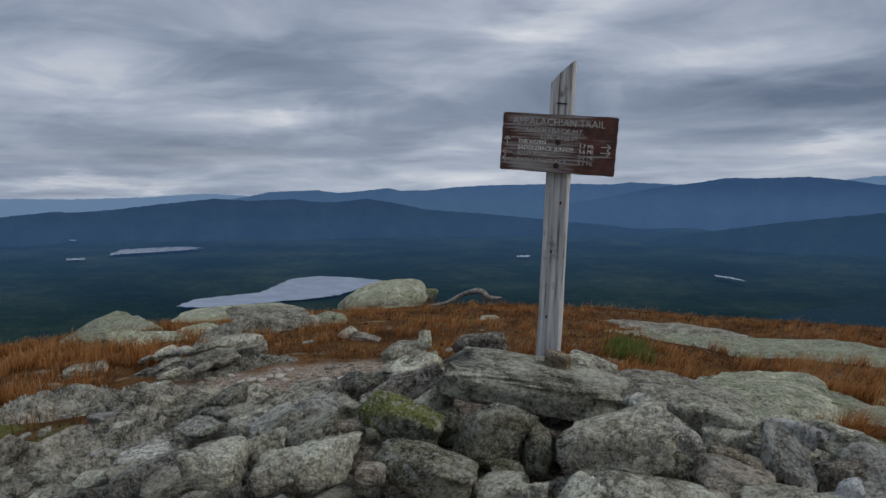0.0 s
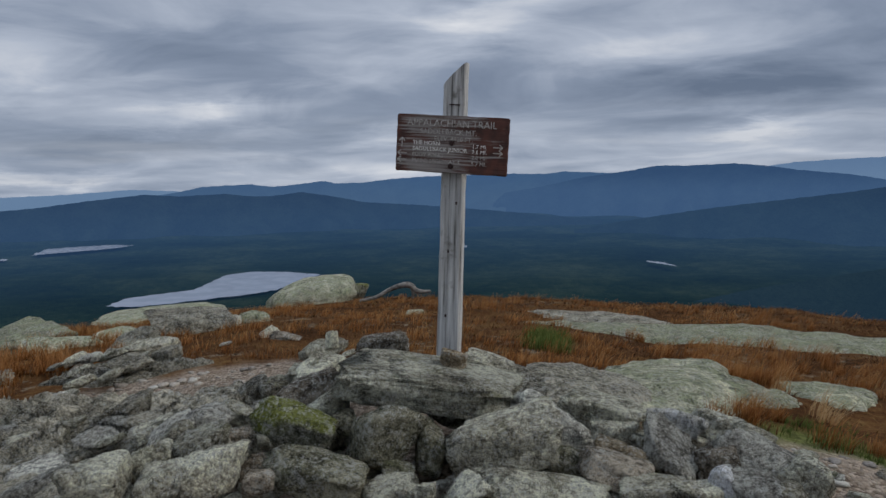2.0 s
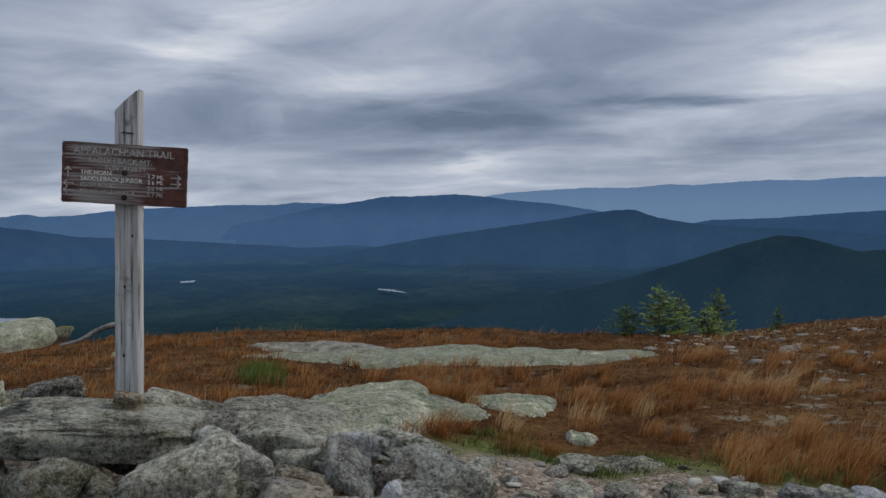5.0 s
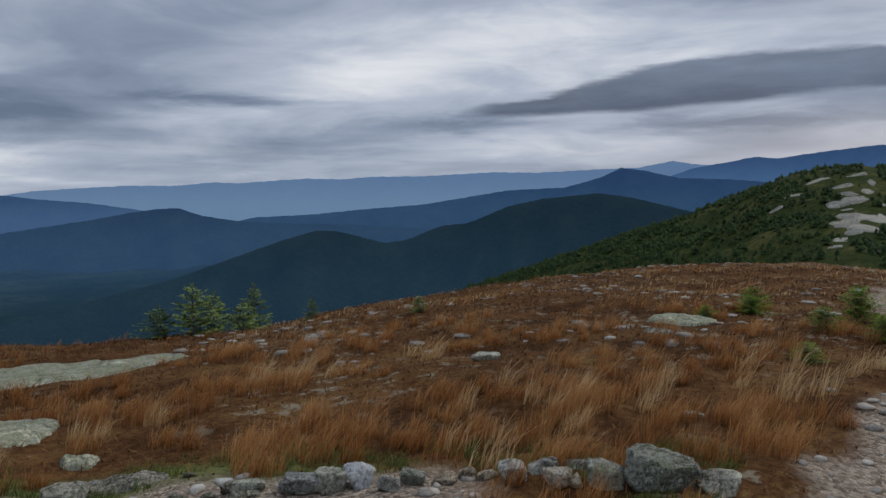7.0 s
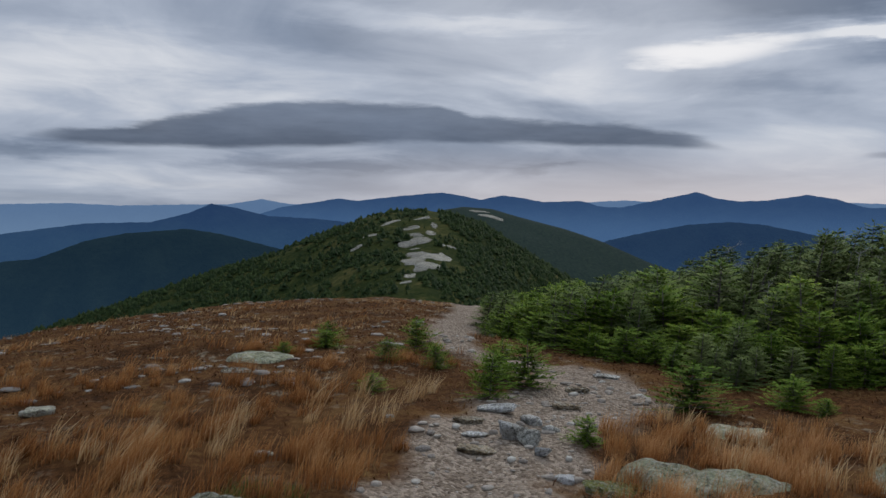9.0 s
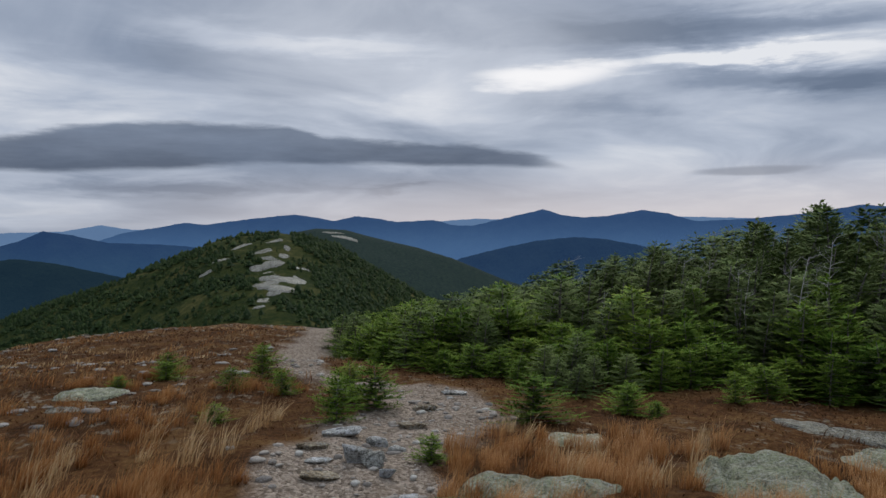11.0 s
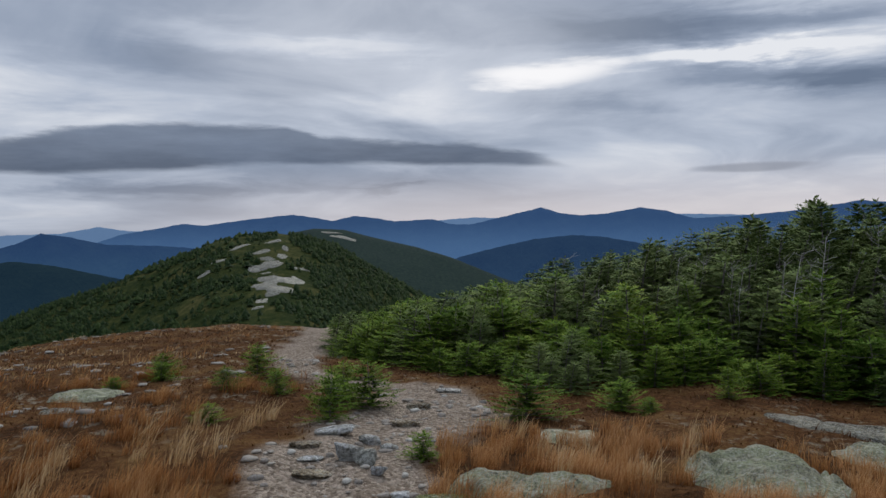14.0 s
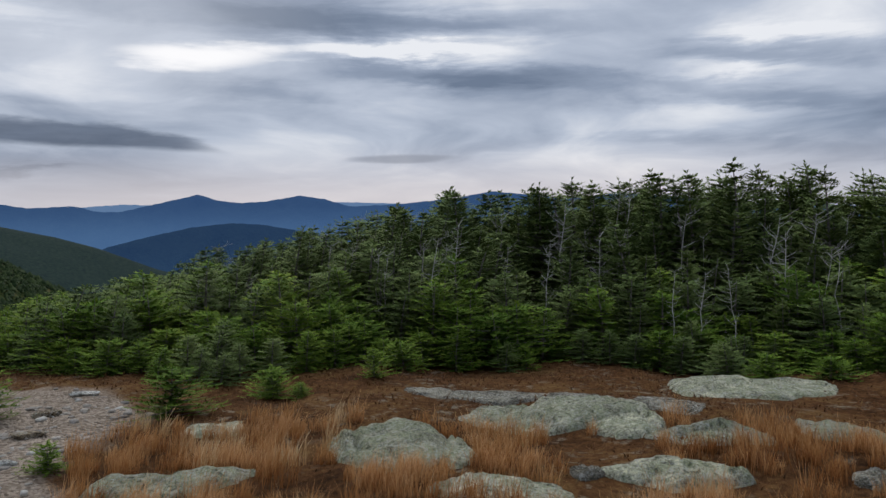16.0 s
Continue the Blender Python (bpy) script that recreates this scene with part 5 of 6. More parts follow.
# bare stepped bedrock of the slope beside the cairn
for px, py, w, d, rise, turn, mat in ((-1.75, 4.5, 1.9, 1.1, 0.10, 24, SLAB2), (-2.7, 5.9, 1.4, 0.9, 0.10, 12, SLAB2), (-1.35, 3.3, 1.5, 0.8, 0.09, 30, SLAB2), (-2.35, 3.75, 1.2, 0.7, 0.08, 26, SLAB2), (-0.95, 4.55, 0.9, 0.6, 0.09, 15, SLAB2), (-1.75, 5.6, 1.3, 0.7, 0.09, 18, SLAB2), (-2.2, 7.4, 1.4, 0.8, 0.08, 10, SLAB2)):
    bedrock(px, py, w, d, rise, turn, mat, 1.0)
for i in range(330):
    a, r = rng.uniform(-31, 2), rng.uniform(3.2, 8.6)
    px, py = r * math.sin(radians(a)), r * math.cos(radians(a))
    if (r > 5.4 and a < -21) or (r > 5.0 and a > -15 and rng.random() < 0.9) or math.hypot(px + 1.0, py - 6.2) < 1.2:
        continue
    s = (0.06 + 0.24 * rng.random() ** 2.4) * (0.75 + r * 0.06)
    flat = rng.uniform(0.28, 0.55)
    loose(px, py, 9, s * rng.uniform(1.0, 1.7), s * rng.uniform(0.7, 1.1), s * flat * 1.25, rng.gauss(25, 25), rng.gauss(-14, 9), rng.choice([ROCK, ROCK, ROCK, SLAB2, SLAB2, ROCK_PALE2]))
for i in range(46):
    px, py = rng.uniform(1.6, 3.6), rng.uniform(2.5, 3.9)
    s = rng.uniform(0.05, 0.13)
    loose(px, py, 9, s * 1.3, s, s * 0.6, rng.uniform(0, 180), rng.uniform(-15, 15), rng.choice(MATS))


def strewn(name, label, spots, mat, lo, hi, seed, tall=1.0):
    """Many small stones as one mesh."""
    rs = np.random.RandomState(seed)
    bases = [rock_points(2, 80 + k, 8, 0.95) for k in range(6)]
    base_f = np.array(SPHERES[2][1])
    vs, fs, n = [], [], 0
    heights = land(spots[:, 0], spots[:, 1])
    for (x, y), ground_z in zip(spots, heights):
        s = lo + (hi - lo) * rs.rand() ** 3.0
        c = bases[rs.randint(6)] * 0.5 * s * np.array([rs.uniform(1, 1.5), rs.uniform(0.8, 1.1), rs.uniform(0.4, 0.8) * tall])
        a = rs.uniform(0, 6.28)
        ca, sa = math.cos(a), math.sin(a)
        c = np.stack([c[:, 0] * ca - c[:, 1] * sa + x, c[:, 0] * sa + c[:, 1] * ca + y, c[:, 2]], 1)
        c[:, 2] += float(ground_z) + s * 0.12 * tall
        vs.append(c), fs.append(base_f + n)
        n += len(c)
    me = bpy.data.meshes.new(name)
    me.from_pydata(np.concatenate(vs).tolist(), [], np.concatenate(fs).tolist())
    me.polygons.foreach_set("use_smooth", np.ones(len(me.polygons), bool))
    me.materials.append(mat)
    return tagged(new(name, me), label, "gravel", kind="stuff")


def pebble_material(name, dim=1.0):
    m, g, bsdf, place, local = material(name)
    rnd = g.tree.nodes.new("ShaderNodeNewGeometry").outputs["Random Per Island"]
    col = g.ramp(rnd, (0.0, (0.17, 0.125, 0.09)), (0.4, (0.38, 0.30, 0.225)), (0.75, (0.54, 0.455, 0.36)), (1.0, (0.68, 0.63, 0.55)))
    n = g.noise(place, 60, 4, 0.7)
    col = g.mix(0.4, col, g.ramp(n, (0.35, 0.1), (0.65, 0.5)))
    g.put(bsdf, "Base Color", g.mix(1.0, col, (dim, dim, dim * 0.95), "MULTIPLY")), g.put(bsdf, "Roughness", 0.92)
    bump(g, bsdf, n, 0.6, 0.01)
    return m


GRAVEL, MEADOW_STONE = pebble_material("trail_gravel", 0.76), pebble_material("meadow_stone", 0.55)


def scatter(n, a0, a1, r0, r1, seed, power=0.5):
    rs = np.random.RandomState(seed)
    a = np.radians(rs.uniform(a0, a1, n))
    r = r0 + (r1 - r0) * rs.rand(n) ** power
    return r * np.sin(a), r * np.cos(a), r, rs


x, y, r, rs = scatter(16000, -32, 115, 3.0, 17, 21, 0.8)
keep = gravel_cover(x, y) > rs.uniform(0.35, 0.9, len(x))
strewn("gravel", "pinkish grey gravel and stones on the trodden trail", np.stack([x, y], 1)[keep][:5200], GRAVEL, 0.010, 0.10, 22, 0.7)
x, y, r, rs = scatter(9000, 40, 100, 9, 42, 23, 0.8)
keep = (wavy(x, y, 7, 24) > -0.2) & (gravel_cover(x, y) < 0.3) & (np.degrees(np.arctan2(x, y)) < 92)
strewn("scattered_stones", "pale small stones scattered through the brown heath", np.stack([x, y], 1)[keep][:2000], MEADOW_STONE, 0.04, 0.24, 25, 0.4)


# ---- grass and heath ----
def blade_material(name, stops, rough=0.8):
    m, g, bsdf, place, local = material(name)
    rnd = g.tree.nodes.new("ShaderNodeNewGeometry").outputs["Random Per Island"]
    patch = g.noise(place, 0.9, 4, 0.6)
    tip = g.tree.nodes.new("ShaderNodeAttribute")
    tip.attribute_name = "tip"
    fac = g.math("ADD", g.math("MULTIPLY", rnd, 0.30), g.math("ADD", g.math("MULTIPLY", patch, 0.55), g.math("MULTIPLY", g.math("SUBTRACT", tip.outputs["Fac"], 0.35), 0.36)))
    g.put(bsdf, "Base Color", g.ramp(fac, *stops)), g.put(bsdf, "Roughness", rough), g.put(bsdf, "Specular IOR Level", 0.06)
    tr = g.tree.nodes.new("ShaderNodeBsdfTranslucent")
    g.put(tr, "Color", g.ramp(fac, *stops))
    mx = g.tree.nodes.new("ShaderNodeMixShader")
    out = next(n for n in g.tree.nodes if n.type == "OUTPUT_MATERIAL")
    mx.inputs[0].default_value = 0.25
    g.tree.links.new(bsdf.outputs[0], mx.inputs[1]), g.tree.links.new(tr.outputs[0], mx.inputs[2]), g.tree.links.new(mx.outputs[0], out.inputs[0])
    return m


COPPER = blade_material("copper_grass", ((0.18, (0.07, 0.024, 0.008)), (0.38, (0.24, 0.092, 0.026)), (0.56, (0.42, 0.195, 0.065)), (0.8, (0.66, 0.41, 0.19))))
# COPPER with every stop raised, a brighter copy for tufts among the slabs
COPPER_LIT = blade_material("lighter_copper_grass", ((0.18, (0.12, 0.045, 0.016)), (0.38, (0.36, 0.16, 0.055)), (0.56, (0.58, 0.31, 0.125)), (0.8, (0.74, 0.50, 0.27))))
STRAW = blade_material("straw_grass", ((0.3, (0.42, 0.24, 0.10)), (0.55, (0.60, 0.42, 0.22)), (0.8, (0.70, 0.55, 0.33))))
GREEN = blade_material("green_grass", ((0.25, (0.04, 0.06, 0.015)), (0.5, (0.11, 0.15, 0.035)), (0.8, (0.24, 0.25, 0.08))))
HEATH = blade_material("dark_heath", ((0.2, (0.026, 0.012, 0.006)), (0.42, (0.095, 0.040, 0.017)), (0.62, (0.165, 0.088, 0.036)), (0.82, (0.25, 0.19, 0.07))))


def blades(name, label, bx, by, bh, width, lean, mat, seed, spread=0.5, wind=(0.5, -0.55)):
    """Curved three-segment blades, all in one mesh."""
    rs = np.random.RandomState(seed)
    n = len(bx)
    bz = land(bx, by) - 0.01
    a = rs.uniform(0, 6.283, n)
    tip = np.stack([np.cos(a) * spread + wind[0] * lean, np.sin(a) * spread + wind[1] * lean], 1) * bh[:, None] * rs.uniform(0.4, 1.3, n)[:, None]
    side = np.stack([np.cos(a + 1.57), np.sin(a + 1.57)], 1)
    levels = ((0.0, 1.0), (0.5, 0.8))
    cols = []
    for k, w in levels:
        c = np.stack([bx, by], 1) + tip * k ** 1.8
        z = bz + bh * k
        for s in (-0.5, 0.5):
            p = c + side * (width * w * s)[:, None]
            cols.append(np.stack([p[:, 0], p[:, 1], z], 1))
    cols.append(np.stack([bx + tip[:, 0], by + tip[:, 1], bz + bh * 0.98], 1))
    co = np.stack(cols, 1).reshape(-1, 3)
    base = (np.arange(n) * 5)[:, None]
    tri = np.concatenate([base + np.array(t) for t in ((0, 1, 3), (0, 3, 2), (2, 3, 4))], 1).reshape(-1, 3)
    me = bpy.data.meshes.new(name)
    me.vertices.add(len(co)), me.vertices.foreach_set("co", co.ravel())
    me.loops.add(tri.size), me.loops.foreach_set("vertex_index", tri.ravel().astype(np.int32))
    me.polygons.add(len(tri)), me.polygons.foreach_set("loop_start", np.arange(0, tri.size, 3))
    me.polygons.foreach_set("use_smooth", np.ones(len(tri), bool))
    me.attributes.new("tip", "FLOAT", "POINT").data.foreach_set("value", np.tile(np.array([0.0, 0.0, 0.5, 0.5, 1.0], np.float32), n))
    me.update(), me.validate()
    me.materials.append(mat)
    return tagged(new(name, me), label, "grass" if mat is not HEATH else "heath", kind="stuff")


def on_rock(x, y, grow=0.85):
    hit = np.zeros(len(x), bool)
    for cx, cy, rx, ry, turn in BED:
        c, s = math.cos(radians(turn)), math.sin(radians(turn))
        u, v = (x - cx) * c + (y - cy) * s, -(x - cx) * s + (y - cy) * c
        hit |= (u / rx) ** 2 + (v / ry) ** 2 < grow
    return hit


def open_turf(x, y, limit=0.35):
    heap = np.hypot((x - 0.6) / 1.9, (y - 3.6) / 1.1) < 1
    scree = (x < 0.3) & (x > -0.42 * y) & (y < 7.5) & (y > 0)
    return (gravel_cover(x, y) < limit) & ~heap & ~scree & ~on_rock(x, y)


def wood_edge(x, y):
    """Positive inside the fir thicket."""
    az, r = np.degrees(np.arctan2(x, y)), np.hypot(x, y)
    edge = np.interp(az, [84, 87, 88.5, 91, 95, 98, 104, 112, 120, 130, 140, 152], [90, 60, 18, 14.2, 13.0, 11.8, 11.5, 11.7, 11.9, 12.1, 12.3, 12.6])
    return r - edge + 0.6 * wavy(x, y, 3.0, 31)


def tufts(n, per, a0, a1, r0, r1, seed, mask, hi, size, width, lean, mat, name, label, power=0.7):
    x, y, r, rs = scatter(n, a0, a1, r0, r1, seed, power)
    keep = open_turf(x, y) & mask(x, y, r) & (wood_edge(x, y) < 0.2)
    x, y, r = x[keep], y[keep], r[keep]
    h = hi * rs.uniform(0.55, 1.15, len(x))
    rad = size * rs.uniform(0.5, 1.3, len(x)) * h / hi
    k = np.repeat(np.arange(len(x)), per)
    d, a = np.sqrt(rs.rand(len(k))) * rad[k], rs.uniform(0, 6.283, len(k))
    bx, by = x[k] + d * np.cos(a), y[k] + d * np.sin(a)
    bh = h[k] * rs.uniform(0.45, 1.1, len(k)) * (1 - 0.35 * d / np.maximum(rad[k], 1e-3))
    ok = open_turf(bx, by, 0.6)
    return blades(name, label, bx[ok], by[ok], bh[ok], np.full(ok.sum(), width) * rs.uniform(0.7, 1.3, ok.sum()), lean, mat, seed + 1)


thick = lambda x, y, r: (wavy(x, y, 2.6, 41) + 0.5 * wavy(x, y, 0.9, 42) + np.interp(r, [3, 7, 9, 14], [0.55, 0.4, 0.0, -0.45]) > 0.12)
sparse = lambda x, y, r: (wavy(x, y, 3.5, 43) + 0.4 * wavy(x, y, 1.1, 44) > 0.25)
tufts(2100, 95, 16, 152, 4.2, 13.0, 51, lambda x, y, r: thick(x, y, r) & ((r < 8.3) | (x > 0) & (np.degrees(np.arctan2(x, y)) < 88)), 0.27, 0.12, 0.0036, 0.55, COPPER, "copper_grass", "tall copper-brown mountain grass bending in the wind", 0.95)
tufts(1500, 24, -34, 30, 5.0, 17.0, 52, lambda x, y, r: wavy(x, y, 2.2, 45) > -0.35, 0.22, 0.15, 0.006, 0.6, COPPER, "copper_grass", "copper-brown grass between lichened boulders", 0.8)
tufts(330, 55, -34, -17, 7.2, 12.5, 65, lambda x, y, r: wavy(x, y, 1.8, 49) > -0.3, 0.30, 0.17, 0.006, 0.7, COPPER, "copper_grass", "copper grass clumps round the lichened boulders", 0.9)
tufts(2000, 14, 22, 100, 11.0, 42.0, 53, sparse, 0.22, 0.2, 0.009, 0.7, COPPER, "meadow_grass", "thin copper grass on the open meadow", 0.8)
tufts(200, 44, 20, 125, 4.6, 9.5, 54, sparse, 0.36, 0.12, 0.0045, 0.8, STRAW, "straw_grass", "bleached straw-coloured grass heads over copper turf", 0.9)
tufts(700, 26, 30, 80, 3.6, 5.6, 55, lambda x, y, r: wavy(x, y, 1.2, 46) > -0.1, 0.10, 0.10, 0.005, 0.3, GREEN, "green_grass", "short green grass beside the trail stones", 0.9)
tufts(70, 40, 12.2, 14.6, 8.2, 9.2, 56, lambda x, y, r: r > 0, 0.2, 0.14, 0.007, 0.4, GREEN, "green_grass", "clump of green grass in the brown turf", 0.9)
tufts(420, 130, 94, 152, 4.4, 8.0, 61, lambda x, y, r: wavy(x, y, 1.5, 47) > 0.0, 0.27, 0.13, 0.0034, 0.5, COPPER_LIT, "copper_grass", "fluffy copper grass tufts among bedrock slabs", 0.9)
tufts(600, 14, 40, 92, 14.0, 42.0, 63, lambda x, y, r: wavy(x, y, 5.0, 48) > -0.3, 0.16, 0.3, 0.012, 0.5, STRAW, "meadow_grass", "pale thin grass on the far meadow", 0.9)
x, y, r, rs = scatter(120000, -34, 152, 4.4, 30, 57, 0.75)
keep = open_turf(x, y, 0.4) & (wood_edge(x, y) < 0.3)
x, y, r = x[keep], y[keep], r[keep]
blades("heath", "dark reddish brown low heath covering the summit", x, y, rs.uniform(0.02, 0.06, len(x)) * (1 + r * 0.01), 0.006 + r * 0.0009, 0.2, HEATH, 58, 1.7)


# ---- firs ----
def needle_material(name, dark, mid, light):
    m, g, bsdf, place, local = material(name)
    rnd = g.tree.nodes.new("ShaderNodeNewGeometry").outputs["Random Per Island"]
    one = g.tree.nodes.new("ShaderNodeObjectInfo").outputs["Random"]
    tip = g.tree.nodes.new("ShaderNodeAttribute")
    tip.attribute_name = "tip"
    fac = g.math("ADD", g.math("MULTIPLY", rnd, 0.35), g.math("ADD", g.math("MULTIPLY", one, 0.25), g.math("MULTIPLY", tip.outputs["Fac"], 0.40)))
    col = g.ramp(fac, (0.12, dark), (0.5, mid), (0.92, light))
    g.put(bsdf, "Base Color", col), g.put(bsdf, "Roughness", 0.8), g.put(bsdf, "Specular IOR Level", 0.03)
    return m


FIR_DARK = needle_material("dark_fir_needles", (0.040, 0.064, 0.020), (0.105, 0.143, 0.041), (0.215, 0.255, 0.078))
FIR_LIGHT = needle_material("fresh_fir_needles", (0.036, 0.078, 0.010), (0.105, 0.172, 0.022), (0.25, 0.295, 0.042))
BARK = plain("grey_bark", (0.13, 0.115, 0.10), 0.9, 0, 0.5, 12)
SNAG = plain("bleached_deadwood", (0.34, 0.32, 0.29), 0.9, 0, 0.4, 14)


def rod(vs, fs, p, q, r0, r1, sides=5):
    p, q = np.array(p, float), np.array(q, float)
    d = (q - p) / max(np.linalg.norm(q - p), 1e-6)
    u = np.cross(d, (0.3, 0.9, 0.2))
    u /= np.linalg.norm(u)
    v = np.cross(d, u)
    n = len(vs)
    for c, r in ((p, r0), (q, r1)):
        for k in range(sides):
            a = 6.283 * k / sides
            vs.append(tuple(c + r * (math.cos(a) * u + math.sin(a) * v)))
    for k in range(sides):
        fs.append((n + k, n + (k + 1) % sides, n + sides + (k + 1) % sides, n + sides + k))


def mesh_part(name, vs, fs, mat, parent):
    me = bpy.data.meshes.new(name)
    me.from_pydata([tuple(v) for v in vs], [], fs)
    me.materials.append(mat)
    ob = new(name, me)
    ob.parent = parent
    return ob


def sprig(vs, fs, p, d, up, length, wide):
    """A twig clothed in needles: two narrow leaf-shaped blades crossed, folded along the middle."""
    s = np.cross(d, up)
    s /= max(np.linalg.norm(s), 1e-6)
    n = len(vs)
    m = p + d * length * 0.45
    vs.extend((p, m + s * wide - up * wide * 0.3, p + d * length, m - s * wide - up * wide * 0.3))
    fs.extend(((n, n + 1, n + 2), (n, n + 2, n + 3)))


def fir(name, label, height, spread, seed, needles, whorls, per, bare=0.1, flag=0.0, group="", twig=0.09, lift=0.3, taper=0.8):
    """A wind-bent fir: tapered trunk, drooping boughs that carry rows of needled twigs."""
    rs = np.random.RandomState(seed)
    root = tagged(new(name), label, "fir tree" if height > 1.2 else "fir shrub", group)
    bend = lambda z: np.array([flag * 0.22 * height * max(z / height, 0.0) ** 2.2, -flag * 0.05 * height * max(z / height, 0.0) ** 2, z])
    vs, fs = [], []
    steps = 7
    for i in range(steps):
        z0, z1 = height * i / steps, height * (i + 1) / steps
        rod(vs, fs, bend(z0 - (0.15 if i == 0 else 0)), bend(z1), 0.024 * height * (1 - z0 / height) * 0.7 + 0.006, 0.024 * height * (1 - z1 / height) * 0.7 + 0.004, 6)
    mesh_part("trunk", vs, fs, BARK, root)
    vs, fs, wood_v, wood_f, fresh = [], [], [], [], []
    up = np.array([0.0, 0.0, 1.0])
    for w in range(whorls):
        k = bare + (1 - bare) * (w + rs.uniform(-0.3, 0.3)) / whorls
        k = min(max(k, 0.02), 0.985)
        reach = spread * (1 - k) ** taper * (0.6 + 0.4 * min(1.0, k / 0.2 + 0.4)) + 0.02
        base = bend(k * height)
        for b in range(per):
            a = 6.283 * (b + rs.rand()) / per + w * 1.1
            out = np.array([math.cos(a), math.sin(a), 0.0])
            long = reach * rs.uniform(0.6, 1.2) * (1 + flag * 0.7 * out[0])
            if long < 0.05:
                continue
            droop = rs.uniform(-0.25, 0.12) + lift * k
            n_seg = max(3, int(long / (twig * 0.48)))
            prev = base
            for s in range(1, n_seg + 1):
                f = s / n_seg
                p = base + out * long * f + up * long * (droop * f + 0.12 * f * f) + np.array([flag * 0.10 * long * f * f, 0, 0])
                d = (p - prev) / max(np.linalg.norm(p - prev), 1e-6)
                side = np.cross(d, up)
                tl = twig * (1.25 - 0.55 * f) * rs.uniform(0.7, 1.4)
                for sg in (-1, 1):
                    dd = d * 0.75 + side * sg * 0.75 + up * rs.uniform(-0.12, 0.22)
                    sprig(vs, fs, p, dd / np.linalg.norm(dd), up, tl, tl * 0.25)
                    fresh.extend((0.2 * f, 0.3 + 0.5 * f, 0.3 + 0.7 * f, 0.3 + 0.5 * f))
                if s == n_seg:
                    sprig(vs, fs, p, d, up, tl * 1.2, tl * 0.22)
                    fresh.extend((0.5, 0.8, 1.0, 0.8))
                if rs.rand() < 0.2:
                    dd = d * 0.5 + up * 0.6 + side * rs.uniform(-0.4, 0.4)
                    sprig(vs, fs, p, dd / np.linalg.norm(dd), side, tl * 0.8, tl * 0.2)
                    fresh.extend((0.2 * f, 0.4 * f, 0.8 * f, 0.4 * f))
                prev = p
            if b % 2 == 0 and k < 0.7:
                rod(wood_v, wood_f, base, base + out * long * 0.7 + up * long * (droop * 0.7 + 0.1), 0.005 + 0.003 * height, 0.002, 3)
    for z in np.linspace(0.94, 1.0, 3):
        for q in range(2):
            a = rs.uniform(0, 6.28)
            dd = np.array([math.cos(a) * 0.6, math.sin(a) * 0.6, 0.8])
            sprig(vs, fs, bend(z * height), dd / np.linalg.norm(dd), np.array([-math.sin(a), math.cos(a), 0.0]), twig, twig * 0.2)
            fresh.extend((0.4, 0.7, 1.0, 0.7))
    crown = mesh_part("crown", vs, fs, needles, root)
    crown["kind"] = "stuff"
    crown.data.attributes.new("tip", "FLOAT", "POINT").data.foreach_set("value", np.array(fresh, np.float32))
    mesh_part("bough", wood_v, wood_f, BARK, root)["kind"] = "stuff"
    return root


def dead_tree(name, label, height, seed):
    rs = np.random.RandomState(seed)
    root = tagged(new(name), label, "dead tree", "bleached snags")
    vs, fs = [], []
    p = np.array([0, 0, -0.2])
    pts = [p]
    for i in range(8):
        p = p + np.array([rs.uniform(-0.03, 0.05) * height, rs.uniform(-0.03, 0.03) * height, height / 8 + 0.025])
        pts.append(p)
    for i in range(8):
        rod(vs, fs, pts[i], pts[i + 1], 0.0075 * height * (1 - i / 9) + 0.004, 0.0075 * height * (1 - (i + 1) / 9) + 0.003, 6)
    mesh_part("trunk", vs, fs, SNAG, root)
    vs, fs = [], []
    for i in range(26):
        k = rs.uniform(0.25, 1.0)
        j = min(7, int(k * 8))
        b = pts[j] + (pts[j + 1] - pts[j]) * rs.rand()
        a = rs.uniform(0, 6.283)
        d = np.array([math.cos(a) + 0.35, math.sin(a), rs.uniform(0.1, 0.7)]) * height * rs.uniform(0.06, 0.17)
        m = b + d * 0.6
        e = b + d + np.array([0, 0, rs.uniform(-0.02, 0.05) * height])
        rod(vs, fs, b, m, 0.006, 0.004, 4), rod(vs, fs, m, e, 0.004, 0.002, 4)
        rod(vs, fs, m, m + np.array([d[1], -d[0], abs(d[2])]) * 0.5, 0.004, 0.0015, 3)
    mesh_part("twig", vs, fs, SNAG, root)["kind"] = "stuff"
    return root


TALL = "dark wind-bent fir in the summit thicket"
LOW = "low bright green fir at the thicket's edge"
firs = [fir("fir_tree", TALL, 3.0, 0.9, 70 + k, FIR_DARK, 29, 6, 0.06, (0.55, 0.8, 0.35, 0.65, 0.9)[k], "firs of the thicket", 0.10, 0.3, 0.72) for k in range(5)]
shrubs = [fir("fir_shrub", LOW, 1.0, 0.85, 90 + k, FIR_LIGHT, 12, 8, 0.04, 0.2, "low firs", 0.085, 0.08, 0.5) for k in range(4)]
mids = [fir("young_fir", "young mid-green fir among the thicket", 1.8, 0.8, 110 + k, (FIR_DARK, FIR_LIGHT, FIR_DARK)[k], 18, 6, 0.04, 0.5, "firs of the thicket", 0.10, 0.2, 0.65) for k in range(3)]
